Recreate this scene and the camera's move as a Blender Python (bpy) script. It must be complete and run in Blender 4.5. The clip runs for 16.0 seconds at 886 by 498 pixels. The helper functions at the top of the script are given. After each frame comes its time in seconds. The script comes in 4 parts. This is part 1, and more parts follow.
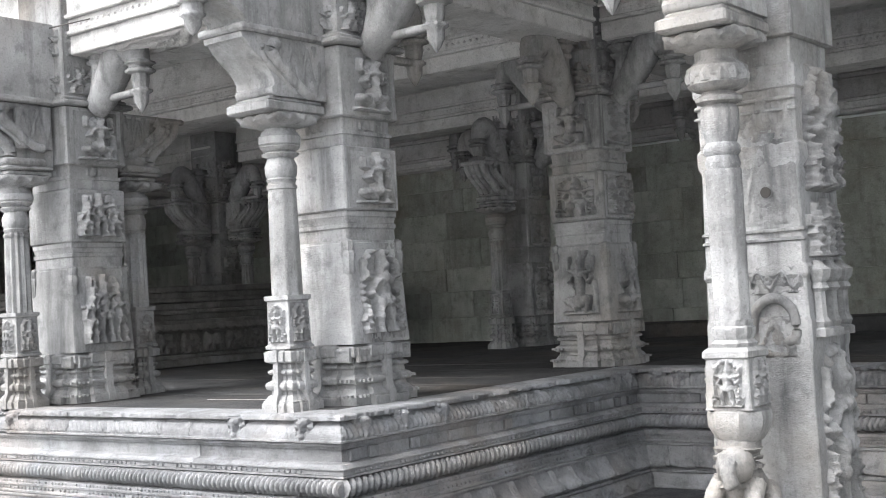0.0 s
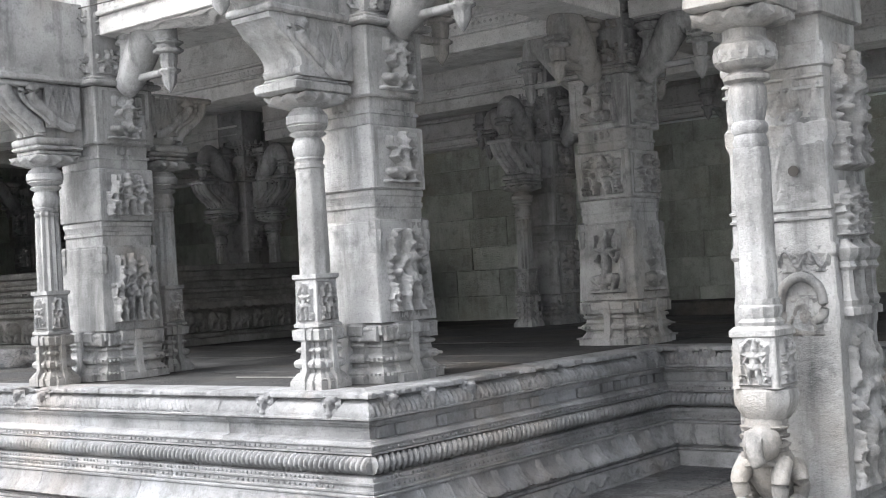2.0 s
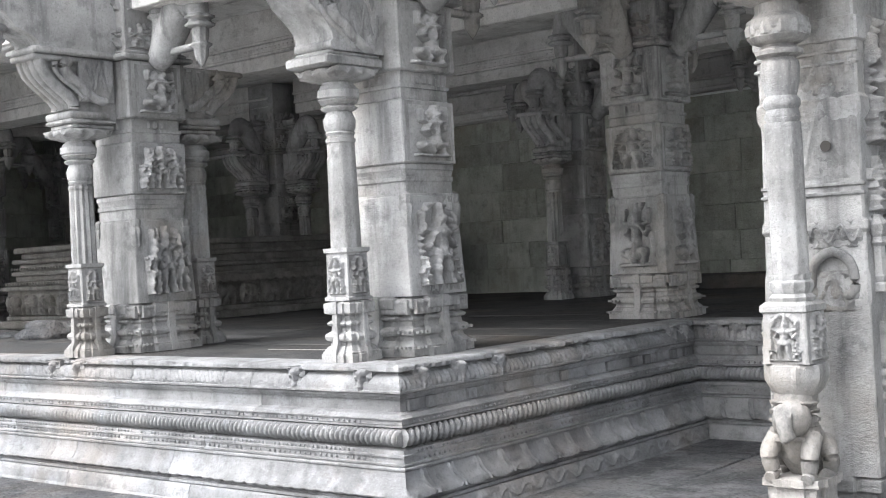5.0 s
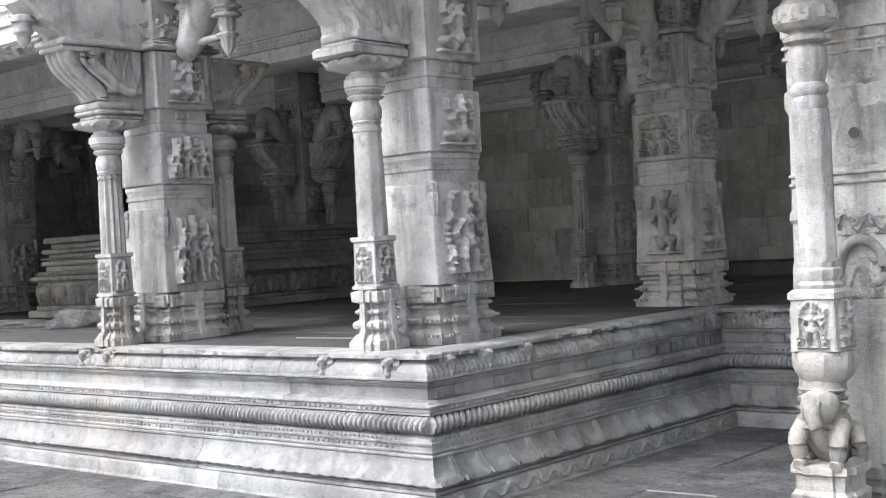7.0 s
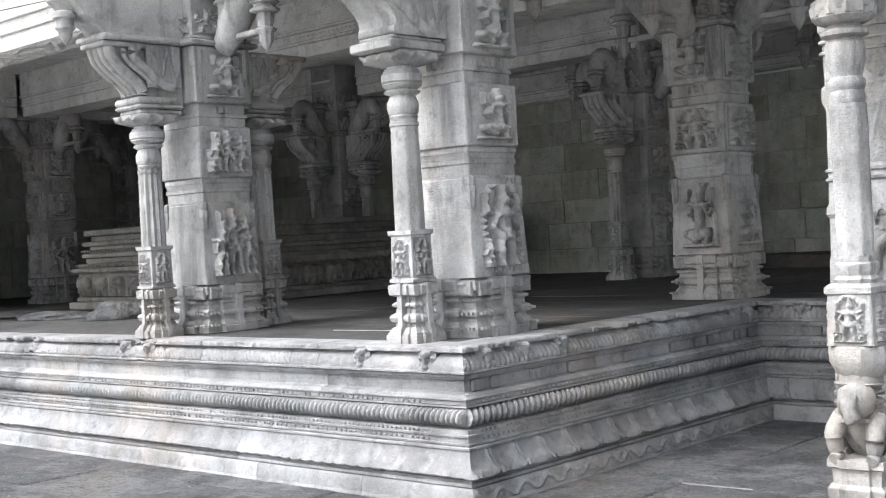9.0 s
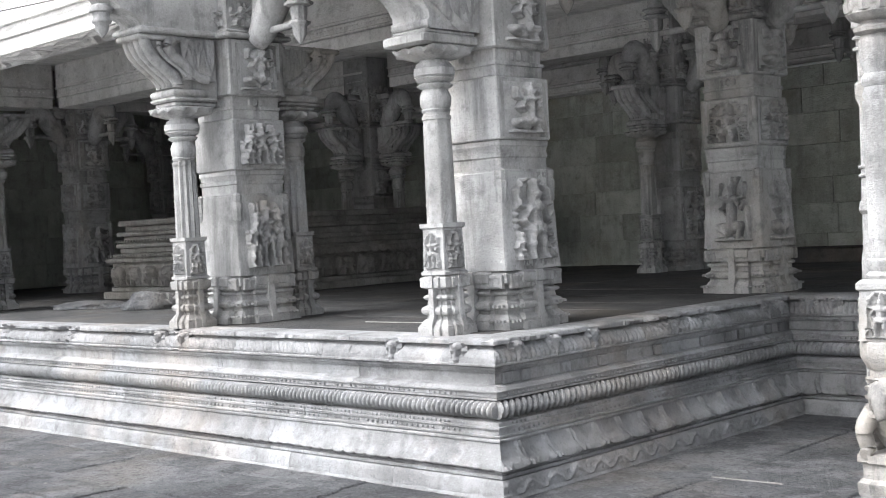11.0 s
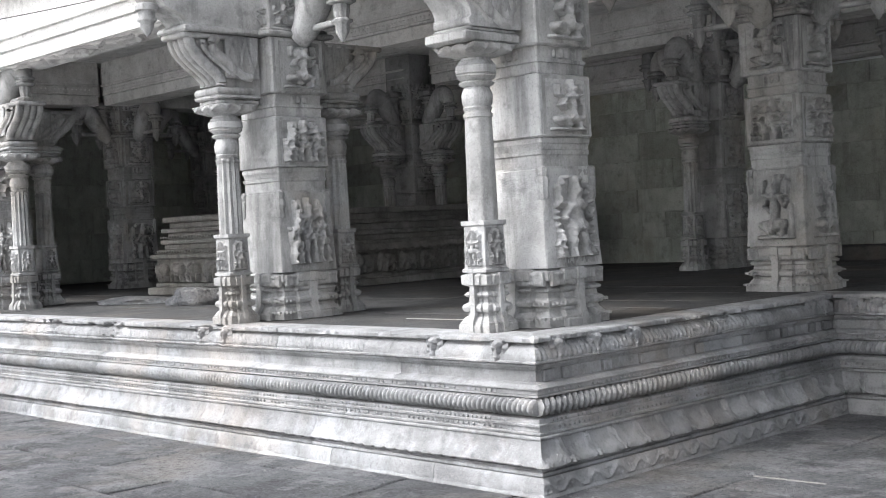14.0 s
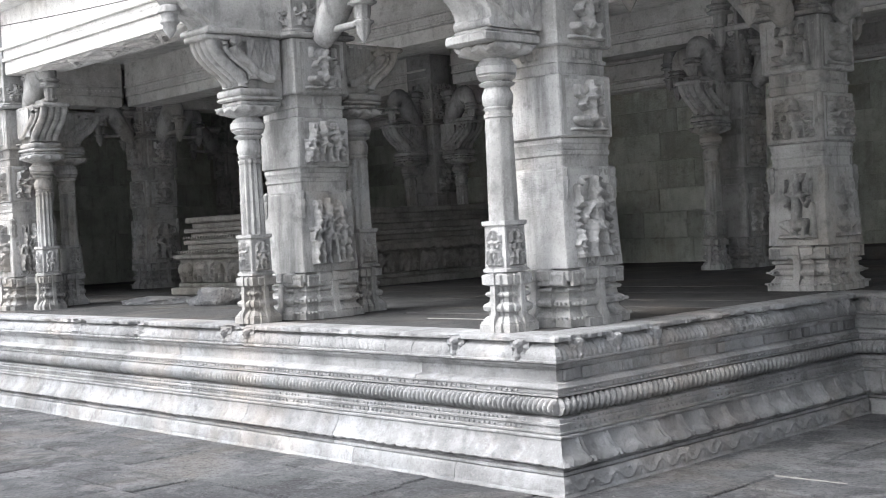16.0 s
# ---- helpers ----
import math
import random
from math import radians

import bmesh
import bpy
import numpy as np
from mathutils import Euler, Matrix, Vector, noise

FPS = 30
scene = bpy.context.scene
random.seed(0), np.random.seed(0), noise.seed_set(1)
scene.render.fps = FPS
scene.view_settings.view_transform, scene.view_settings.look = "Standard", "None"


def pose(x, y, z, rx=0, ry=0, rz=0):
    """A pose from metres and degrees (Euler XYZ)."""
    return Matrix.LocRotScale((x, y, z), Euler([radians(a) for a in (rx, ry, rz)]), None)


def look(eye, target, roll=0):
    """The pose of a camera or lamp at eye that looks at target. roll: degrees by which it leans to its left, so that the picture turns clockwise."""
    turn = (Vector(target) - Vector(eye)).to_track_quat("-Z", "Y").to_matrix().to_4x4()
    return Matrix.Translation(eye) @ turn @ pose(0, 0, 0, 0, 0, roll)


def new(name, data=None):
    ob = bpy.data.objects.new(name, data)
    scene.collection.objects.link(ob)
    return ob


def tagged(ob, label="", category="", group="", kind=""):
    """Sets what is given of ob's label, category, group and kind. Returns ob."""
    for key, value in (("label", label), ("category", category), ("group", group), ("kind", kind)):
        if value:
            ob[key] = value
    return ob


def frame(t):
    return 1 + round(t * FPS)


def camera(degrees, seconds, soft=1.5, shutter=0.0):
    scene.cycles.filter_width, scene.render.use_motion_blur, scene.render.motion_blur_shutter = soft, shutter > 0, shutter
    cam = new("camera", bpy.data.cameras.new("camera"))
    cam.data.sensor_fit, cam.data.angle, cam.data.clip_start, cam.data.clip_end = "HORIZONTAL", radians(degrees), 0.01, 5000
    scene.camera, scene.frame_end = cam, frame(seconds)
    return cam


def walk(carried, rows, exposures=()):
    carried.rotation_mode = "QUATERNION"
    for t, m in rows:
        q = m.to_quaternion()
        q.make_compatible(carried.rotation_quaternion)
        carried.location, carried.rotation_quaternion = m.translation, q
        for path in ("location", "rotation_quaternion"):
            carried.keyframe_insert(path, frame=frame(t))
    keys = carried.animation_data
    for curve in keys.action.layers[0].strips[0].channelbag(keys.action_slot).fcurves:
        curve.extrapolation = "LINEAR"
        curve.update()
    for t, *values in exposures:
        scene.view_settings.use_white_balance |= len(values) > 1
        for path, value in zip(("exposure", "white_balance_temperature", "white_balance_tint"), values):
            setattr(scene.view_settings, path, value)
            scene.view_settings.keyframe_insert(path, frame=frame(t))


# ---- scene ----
cam = camera(39.2, 16.0, soft=1.0)
PATH = [
    (0, (5.337, -5.85, 1.684), (4.128, -4.259, 1.767), -3.2),
    (0.5, (5.338, -5.859, 1.687), (4.121, -4.273, 1.762), -3.2),
    (1, (5.342, -5.866, 1.685), (4.113, -4.29, 1.75), -3.2),
    (1.5, (5.346, -5.877, 1.691), (4.109, -4.306, 1.747), -3.2),
    (2, (5.35, -5.881, 1.689), (4.106, -4.315, 1.739), -3.2),
    (2.5, (5.352, -5.881, 1.691), (4.099, -4.323, 1.731), -3.1),
    (3, (5.356, -5.882, 1.699), (4.098, -4.328, 1.731), -3.1),
    (3.5, (5.358, -5.885, 1.694), (4.094, -4.335, 1.718), -3.1),
    (4, (5.359, -5.894, 1.698), (4.09, -4.348, 1.717), -3.1),
    (6.5, (5.376, -5.921, 1.712), (4.069, -4.407, 1.703), -3.2),
    (7, (5.375, -5.929, 1.709), (4.06, -4.422, 1.699), -3.3),
    (7.5, (5.383, -5.946, 1.718), (4.056, -4.45, 1.706), -3.3),
    (8, (5.39, -5.947, 1.718), (4.053, -4.459, 1.705), -3.3),
    (8.5, (5.387, -5.957, 1.719), (4.042, -4.476, 1.704), -3.3),
    (9, (5.407, -5.977, 1.726), (4.049, -4.508, 1.705), -3.3),
    (11.5, (5.439, -6.023, 1.742), (4.037, -4.596, 1.708), -3.0),
    (12, (5.442, -6.016, 1.743), (4.032, -4.598, 1.708), -3.0),
    (12.5, (5.445, -6.02, 1.738), (4.029, -4.609, 1.703), -2.9),
    (13, (5.452, -6.027, 1.748), (4.025, -4.626, 1.71), -2.9),
    (13.5, (5.449, -6.037, 1.748), (4.016, -4.642, 1.711), -2.9),
    (14, (5.454, -6.033, 1.747), (4.013, -4.646, 1.712), -2.9),
    (14.5, (5.467, -6.05, 1.753), (4.017, -4.673, 1.719), -2.8),
    (15, (5.472, -6.053, 1.755), (4.017, -4.682, 1.722), -2.8),
    (15.5, (5.483, -6.052, 1.747), (4.02, -4.688, 1.716), -3.0),
    (16, (5.487, -6.052, 1.751), (4.022, -4.691, 1.717), -3.0),
]
walk(cam, [(t, look(eye, target, roll)) for t, eye, target, roll in PATH])

# ---- world, sun, exposure ----
world = bpy.data.worlds.new("sky")
scene.world = world
world.use_nodes = True
wn = world.node_tree.nodes
wl = world.node_tree.links
wn.clear()
w_out = wn.new("ShaderNodeOutputWorld")
w_bg = wn.new("ShaderNodeBackground")
w_sky = wn.new("ShaderNodeTexSky")
w_sky.sky_type = "NISHITA"
w_sky.sun_disc = False
w_sky.sun_elevation = radians(54)
w_sky.sun_rotation = radians(206.6)
w_sky.dust_density = 4.0
w_sat = wn.new("ShaderNodeHueSaturation")
w_sat.inputs["Saturation"].default_value = 0.3
wl.new(w_sky.outputs[0], w_sat.inputs["Color"])
wl.new(w_sat.outputs[0], w_bg.inputs["Color"])
wl.new(w_bg.outputs[0], w_out.inputs["Surface"])
w_bg.inputs["Strength"].default_value = 0.15

sun_data = bpy.data.lights.new("sun", "SUN")
sun_data.energy = 1.25
sun_data.angle = radians(30)
sun_data.color = (0.93, 0.965, 1.0)
scene.view_settings.exposure = 1.8
sun = new("sun", sun_data)
sun.matrix_world = look((0, 0, 0), (0.5, 1.0, -1.55))


# ---- materials ----
def stone(name, low, high, pale, stain, speck=0.42, rough=0.85, bump=0.8, pale_amount=0.5, drip=0.5, tint=(0.3, 0.22, 0.14), tint_amount=0.15, grain=1.0):
    """Weathered stone: two tones, pale lime remains, dark stains and drips, brown dust, fine grain."""
    m = bpy.data.materials.new(name)
    m.use_nodes = True
    n, l = m.node_tree.nodes, m.node_tree.links
    bsdf = n["Principled BSDF"]
    geo = n.new("ShaderNodeNewGeometry")
    info = n.new("ShaderNodeObjectInfo")
    shift = n.new("ShaderNodeVectorMath")
    shift.operation = "MULTIPLY_ADD"
    comb = n.new("ShaderNodeCombineXYZ")
    for k in range(3):
        l.new(info.outputs["Random"], comb.inputs[k])
    l.new(comb.outputs[0], shift.inputs[0])
    shift.inputs[1].default_value = (0.4, 0.4, 0.4)
    l.new(geo.outputs["Position"], shift.inputs[2])
    here = shift.outputs[0]

    def tex(scale, detail=6.0, roughness=0.6, stretch=None):
        t = n.new("ShaderNodeTexNoise")
        t.inputs["Scale"].default_value = scale
        t.inputs["Detail"].default_value = detail
        t.inputs["Roughness"].default_value = roughness
        src = here
        if stretch:
            mp = n.new("ShaderNodeMapping")
            mp.inputs["Scale"].default_value = stretch
            l.new(here, mp.inputs["Vector"])
            src = mp.outputs[0]
        l.new(src, t.inputs["Vector"])
        return t.outputs["Fac"]

    def ramp(src, a, b):
        r = n.new("ShaderNodeMapRange")
        r.inputs["From Min"].default_value, r.inputs["From Max"].default_value = a, b
        l.new(src, r.inputs["Value"])
        return r.outputs[0]

    def times(src, k):
        x = n.new("ShaderNodeMath")
        x.operation = "MULTIPLY"
        l.new(src, x.inputs[0])
        if isinstance(k, float):
            x.inputs[1].default_value = k
        else:
            l.new(k, x.inputs[1])
        return x.outputs[0]

    def mix(fac, a, b):
        x = n.new("ShaderNodeMix")
        x.data_type = "RGBA"
        l.new(fac, x.inputs["Factor"])
        for sock, v in ((x.inputs["A"], a), (x.inputs["B"], b)):
            if isinstance(v, tuple):
                sock.default_value = (*v, 1)
            else:
                l.new(v, sock)
        return x.outputs["Result"]

    col = mix(ramp(tex(2.2), 0.38, 0.62), low, high)
    col = mix(times(ramp(tex(1.7, 9, 0.72), 0.49, 0.57), pale_amount), col, pale)
    col = mix(times(ramp(tex(0.8, 5), 0.5, 0.72), tint_amount), col, tint)
    col = mix(times(ramp(tex(6.0, 9, 0.75), 0.53, 0.66), 0.6), col, stain)
    col = mix(times(ramp(tex(3.5, 6, 0.65, (1.6, 1.6, 0.18)), 0.5, 0.68), drip), col, stain)
    dark = tuple(c * 0.45 for c in low)
    col = mix(times(ramp(tex(55 * grain, 5, 0.7), 0.52, 0.66), speck), col, dark)
    bright = tuple(min(1.0, c * 1.35) for c in high)
    col = mix(times(ramp(tex(48 * grain, 3), 0.55, 0.75), speck), col, bright)
    hs = n.new("ShaderNodeHueSaturation")
    l.new(col, hs.inputs["Color"])
    val = n.new("ShaderNodeMapRange")
    val.inputs["To Min"].default_value, val.inputs["To Max"].default_value = 0.86, 1.14
    l.new(info.outputs["Random"], val.inputs["Value"])
    l.new(val.outputs[0], hs.inputs["Value"])
    l.new(hs.outputs[0], bsdf.inputs["Base Color"])
    rr = n.new("ShaderNodeMapRange")
    rr.inputs["To Min"].default_value, rr.inputs["To Max"].default_value = rough - 0.12, min(1.0, rough + 0.1)
    l.new(tex(9.0), rr.inputs["Value"])
    l.new(rr.outputs[0], bsdf.inputs["Roughness"])
    bsdf.inputs["Specular IOR Level"].default_value = 0.3
    h = n.new("ShaderNodeMath")
    h.operation = "ADD"
    l.new(tex(15 * grain, 9, 0.72), h.inputs[0])
    l.new(times(tex(110 * grain, 4), 0.4), h.inputs[1])
    b = n.new("ShaderNodeBump")
    b.inputs["Strength"].default_value = bump
    b.inputs["Distance"].default_value = 0.05
    l.new(h.outputs[0], b.inputs["Height"])
    l.new(b.outputs[0], bsdf.inputs["Normal"])
    return m


M_PILLAR = stone("pillar_granite", (0.22, 0.219, 0.218), (0.325, 0.323, 0.32), (0.45, 0.455, 0.465), (0.075, 0.075, 0.078), tint=(0.27, 0.22, 0.165), tint_amount=0.5, drip=0.7, bump=0.55, speck=0.34, pale_amount=0.32)
M_PLINTH = stone("plinth_granite", (0.155, 0.156, 0.16), (0.26, 0.262, 0.268), (0.39, 0.405, 0.43), (0.065, 0.065, 0.068), speck=0.32, pale_amount=0.34, drip=0.25, tint=(0.38, 0.31, 0.25), tint_amount=0.4, bump=0.55)
M_BEAM = stone("beam_granite", (0.52, 0.512, 0.5), (0.66, 0.65, 0.64), (0.78, 0.775, 0.76), (0.2, 0.19, 0.185), drip=0.2)
M_CEIL = stone("ceiling_granite", (0.56, 0.555, 0.545), (0.68, 0.675, 0.665), (0.78, 0.78, 0.77), (0.16, 0.16, 0.155), drip=0.0)
M_WALL = stone("wall_granite", (0.31, 0.325, 0.285), (0.43, 0.445, 0.405), (0.54, 0.56, 0.53), (0.16, 0.165, 0.14), pale_amount=0.35, drip=0.45, tint=(0.2, 0.155, 0.09), tint_amount=0.6)
# The low base colour carries the hall's dim light as well as the stone.
M_FLOOR = stone("shaded_floor_granite", (0.036, 0.036, 0.038), (0.06, 0.06, 0.061), (0.1, 0.1, 0.1), (0.022, 0.022, 0.022), drip=0.0, pale_amount=0.25, rough=0.82, bump=0.5)
M_GROUND = stone("court_granite", (0.095, 0.098, 0.106), (0.175, 0.18, 0.19), (0.33, 0.335, 0.345), (0.05, 0.05, 0.054), drip=0.0, pale_amount=0.5, rough=0.85, bump=1.8, speck=0.75, grain=0.7, tint=(0.26, 0.22, 0.18), tint_amount=0.5)
M_STAGE = stone("stage_granite", (0.14, 0.136, 0.13), (0.235, 0.23, 0.22), (0.36, 0.355, 0.345), (0.08, 0.076, 0.07), pale_amount=0.3)
M_MORTAR = stone("lime_joint", (0.26, 0.255, 0.25), (0.36, 0.355, 0.345), (0.45, 0.445, 0.435), (0.25, 0.24, 0.22), drip=0.0)
# Paler than the paving so the unseen court throws light up into the hall.
M_EARTH = stone("pale_bounce_ground", (0.55, 0.545, 0.53), (0.68, 0.68, 0.67), (0.74, 0.74, 0.73), (0.33, 0.33, 0.325), drip=0.0)


def plain(name, colour, rough):
    m = bpy.data.materials.new(name)
    m.use_nodes = True
    b = m.node_tree.nodes["Principled BSDF"]
    b.inputs["Base Color"].default_value = (*colour, 1)
    b.inputs["Roughness"].default_value = rough
    return m


M_CABLE = plain("black_cable", (0.05, 0.045, 0.04), 0.6)
M_PIPE = plain("pale_pipe", (0.6, 0.63, 0.62), 0.5)


# ---- mesh tools ----
def mesh_of(name, verts, faces, smooth=True, angle=38):
    me = bpy.data.meshes.new(name)
    me.from_pydata([tuple(v) for v in verts], [], faces)
    bm = bmesh.new()
    bm.from_mesh(me)
    bmesh.ops.recalc_face_normals(bm, faces=bm.faces)
    bm.to_mesh(me)
    bm.free()
    if smooth:
        me.polygons.foreach_set("use_smooth", [True] * len(me.polygons))
        me.set_sharp_from_angle(angle=radians(angle))
    return me


def part(name, me, material, parent=None, label="", m=None):
    if not me.materials:
        me.materials.append(material)
    ob = new(name, me)
    if parent:
        ob.parent = parent
    if m is not None:
        ob.matrix_basis = m
    if label:
        tagged(ob, label)
    return ob


def thing(name, m, label, category, group="", kind=""):
    ob = new(name)
    ob.empty_display_size = 0.2
    ob.matrix_basis = m
    return tagged(ob, label, category, group, kind)


class Geo:
    """Gathers vertices and faces of one mesh."""

    def __init__(self):
        self.v, self.f = [], []

    def add(self, verts, faces):
        o = len(self.v)
        self.v += [tuple(p) for p in verts]
        self.f += [tuple(i + o for i in face) for face in faces]
        return self

    def rings(self, rings, cap=True):
        n = len(rings[0])
        verts = [p for r in rings for p in r]
        faces = [(k * n + i, k * n + (i + 1) % n, (k + 1) * n + (i + 1) % n, (k + 1) * n + i) for k in range(len(rings) - 1) for i in range(n)]
        if cap:
            faces += [tuple(range(n))[::-1], tuple((len(rings) - 1) * n + i for i in range(n))]
        return self.add(verts, faces)

    def stack(self, plan, profile, cx=0.0, cy=0.0, jitter=0.0):
        """Rings of one plan outline, scaled to each half width of the profile (z, half width)."""
        rings = []
        for z, h in profile:
            rings.append([(cx + a * h + random.uniform(-jitter, jitter), cy + b * h + random.uniform(-jitter, jitter), z + random.uniform(-jitter, jitter) * 0.5) for a, b in plan])
        return self.rings(rings)

    def box(self, x0, x1, y0, y1, z0, z1, c=0.006):
        h = [(x0, y0, z0), (x1, y0, z0), (x1, y1, z0), (x0, y1, z0)]
        rings = []
        for z, s in ((z0, c), (z0 + c, 0), (z1 - c, 0), (z1, c)):
            rings.append([(x0 + s + c, y0 + s, z), (x1 - s - c, y0 + s, z), (x1 - s, y0 + s + c, z), (x1 - s, y1 - s - c, z), (x1 - s - c, y1 - s, z), (x0 + s + c, y1 - s, z), (x0 + s, y1 - s - c, z), (x0 + s, y0 + s + c, z)])
        return self.rings(rings)

    def tube(self, path, radii, n=8, squash=1.0):
        rings = []
        for k, p in enumerate(path):
            p = Vector(p)
            a, b = Vector(path[max(k - 1, 0)]), Vector(path[min(k + 1, len(path) - 1)])
            d = (b - a).normalized()
            side = d.cross(Vector((0, 0, 1)))
            side = side.normalized() if side.length > 1e-3 else Vector((1, 0, 0))
            up = side.cross(d)
            rings.append([p + (side * math.cos(t) * squash + up * math.sin(t)) * radii[k] for t in [2 * math.pi * i / n for i in range(n)]])
        return self.rings(rings)

    def lathe(self, profile, cx=0.0, cy=0.0, n=12, lobes=0, depth=0.0):
        rings = []
        for z, r in profile:
            ring = []
            for i in range(n):
                t = 2 * math.pi * i / n
                q = r * (1 - depth * (0.5 - 0.5 * math.cos(lobes * t)))
                ring.append((cx + q * math.cos(t), cy + q * math.sin(t), z))
            rings.append(ring)
        return self.rings(rings)

    def mesh(self, name, smooth=True, angle=38):
        return mesh_of(name, self.v, self.f, smooth, angle)


SQUARE = [(-0.96, -1), (0.96, -1), (1, -0.96), (1, 0.96), (0.96, 1), (-0.96, 1), (-1, 0.96), (-1, -0.96)]
OCTA = [(math.cos(radians(22.5 + 45 * k)) * 1.08, math.sin(radians(22.5 + 45 * k)) * 1.08) for k in range(8)]
RATHA = []
for quarter in range(4):
    ca, sa = [(1, 0), (0, 1), (-1, 0), (0, -1)][quarter]
    for a, b in ((-0.88, -0.88), (-0.5, -0.88), (-0.48, -1.0), (0.48, -1.0), (0.5, -0.88)):
        RATHA.append((a * ca - b * sa, a * sa + b * ca))

table = np.random.RandomState(5).rand(64, 64)


def vnoise(x, y):
    """Smooth value noise, 0 to 1, of arrays or numbers."""
    x, y = np.asarray(x, float), np.asarray(y, float)
    i, j = np.floor(x).astype(int), np.floor(y).astype(int)
    f, g = x - i, y - j
    f, g = f * f * (3 - 2 * f), g * g * (3 - 2 * g)
    a, b = table[i % 64, j % 64], table[(i + 1) % 64, j % 64]
    c, d = table[i % 64, (j + 1) % 64], table[(i + 1) % 64, (j + 1) % 64]
    return (a * (1 - f) + b * f) * (1 - g) + (c * (1 - f) + d * f) * g


def lump(u, v, cx, cz, rx, rz, h=1.0, turn=0.0):
    """A rounded mass of a relief."""
    du, dv = u - cx, v - cz
    c, s = math.cos(turn), math.sin(turn)
    du, dv = du * c + dv * s, -du * s + dv * c
    return h * np.sqrt(np.clip(1 - (du / rx) ** 2 - (dv / rz) ** 2, 0, 1))


def relief(name, w, h, depth, fn, nx=28, ny=36, back=0.03, rim_height=0.0):
    """A carved field on the plane y = 0, facing -y, its middle at x = 0 and its foot at z = 0."""
    u, v = np.meshgrid(np.linspace(-1, 1, nx), np.linspace(0, 1, ny))
    d = fn(u, v) * depth
    edge = np.minimum(np.minimum(1 - np.abs(u), 1.0), np.minimum(v, 1 - v) * 2)
    d = d * np.clip(edge * 12, 0, 1)
    if rim_height:
        d = np.where(edge < 0.13, rim_height * (1 + 0.3 * rough(u, v, 12, 1.0)), d)
    verts = [(u[j, i] * w / 2, -d[j, i], v[j, i] * h) for j in range(ny) for i in range(nx)]
    faces = [(j * nx + i, j * nx + i + 1, (j + 1) * nx + i + 1, (j + 1) * nx + i) for j in range(ny - 1) for i in range(nx - 1)]
    rim = [i for i in range(nx)] + [j * nx + nx - 1 for j in range(1, ny)] + [(ny - 1) * nx + i for i in range(nx - 2, -1, -1)] + [j * nx for j in range(ny - 2, 0, -1)]
    o = len(verts)
    verts += [(verts[k][0], back, verts[k][2]) for k in rim]
    n = len(rim)
    faces += [(rim[k], o + k, o + (k + 1) % n, rim[(k + 1) % n]) for k in range(n)]
    return mesh_of(name, verts, faces, True, 60)


def top_of(*fields):
    return sum(np.clip(f, 0, 2) ** 4 for f in fields) ** 0.25


def rough(u, v, k, amount):
    return amount * (vnoise(u * k + 7, v * k * 1.6) - 0.5) + 0.5 * amount * (vnoise(u * k * 2.6, v * k * 3.7 + 3) - 0.5)


def limb(x, y, a, b, r0, r1, h=1.0):
    """A rounded, tapering limb of a relief from a to b."""
    ax, ay, bx, by = *a, *b
    dx, dy = bx - ax, by - ay
    t = np.clip(((x - ax) * dx + (y - ay) * dy) / (dx * dx + dy * dy + 1e-9), 0, 1)
    d = np.hypot(x - ax - t * dx, y - ay - t * dy)
    return h * np.sqrt(np.clip(1 - (d / (r0 + (r1 - r0) * t)) ** 2, 0, 1))


def body_form(x, y, cx, cy, k, seat=False, lean=0.0, arms=2):
    """One plain upright or seated shape of limbs about (cx, cy), k high."""
    def q(a, b):
        return cx + (a + lean * b) * k, cy + b * k

    def bar(a, b, r0, r1, h=1.0):
        return limb(x, y, q(*a), q(*b), r0 * k, r1 * k, h)
    if seat:
        out = [bar((0.0, 0.2), (-0.3, 0.2), 0.11, 0.08), bar((-0.3, 0.2), (-0.06, 0.08), 0.08, 0.06), bar((0.02, 0.2), (0.25, 0.22), 0.11, 0.08), bar((0.25, 0.22), (0.2, 0.0), 0.075, 0.05), bar((-0.4, 0.0), (0.4, 0.0), 0.05, 0.05, 0.8)]
    else:
        out = [bar((-0.07, 0.38), (-0.13, 0.2), 0.085, 0.06), bar((-0.13, 0.2), (-0.1, 0.0), 0.06, 0.045), bar((0.07, 0.38), (0.1, 0.2), 0.085, 0.06), bar((0.1, 0.2), (0.16, 0.0), 0.06, 0.045), bar((-0.1, 0.4), (0.1, 0.4), 0.085, 0.085), bar((0.2, 0.36), (0.24, 0.05), 0.03, 0.05, 0.6)]
    out += [bar((0.0, 0.4 if not seat else 0.26), (0.0, 0.62), 0.1, 0.125, 1.05), bar((-0.1, 0.66), (0.1, 0.66), 0.07, 0.07, 1.0), bar((0.0, 0.7), (0.01, 0.8), 0.075, 0.085, 1.1), bar((0.01, 0.84), (0.01, 1.0), 0.085, 0.035, 0.95)]
    for side in (-1, 1):
        out += [bar((side * 0.13, 0.65), (side * 0.24, 0.5), 0.05, 0.04, 0.85), bar((side * 0.24, 0.5), (side * (0.12 if side < 0 else 0.3), 0.42 if side < 0 else 0.6), 0.04, 0.04, 0.85)]
        if arms > 2:
            out += [bar((side * 0.14, 0.66), (side * 0.31, 0.7), 0.045, 0.035, 0.7), bar((side * 0.31, 0.7), (side * 0.3, 0.88), 0.035, 0.06, 0.7)]
    return out


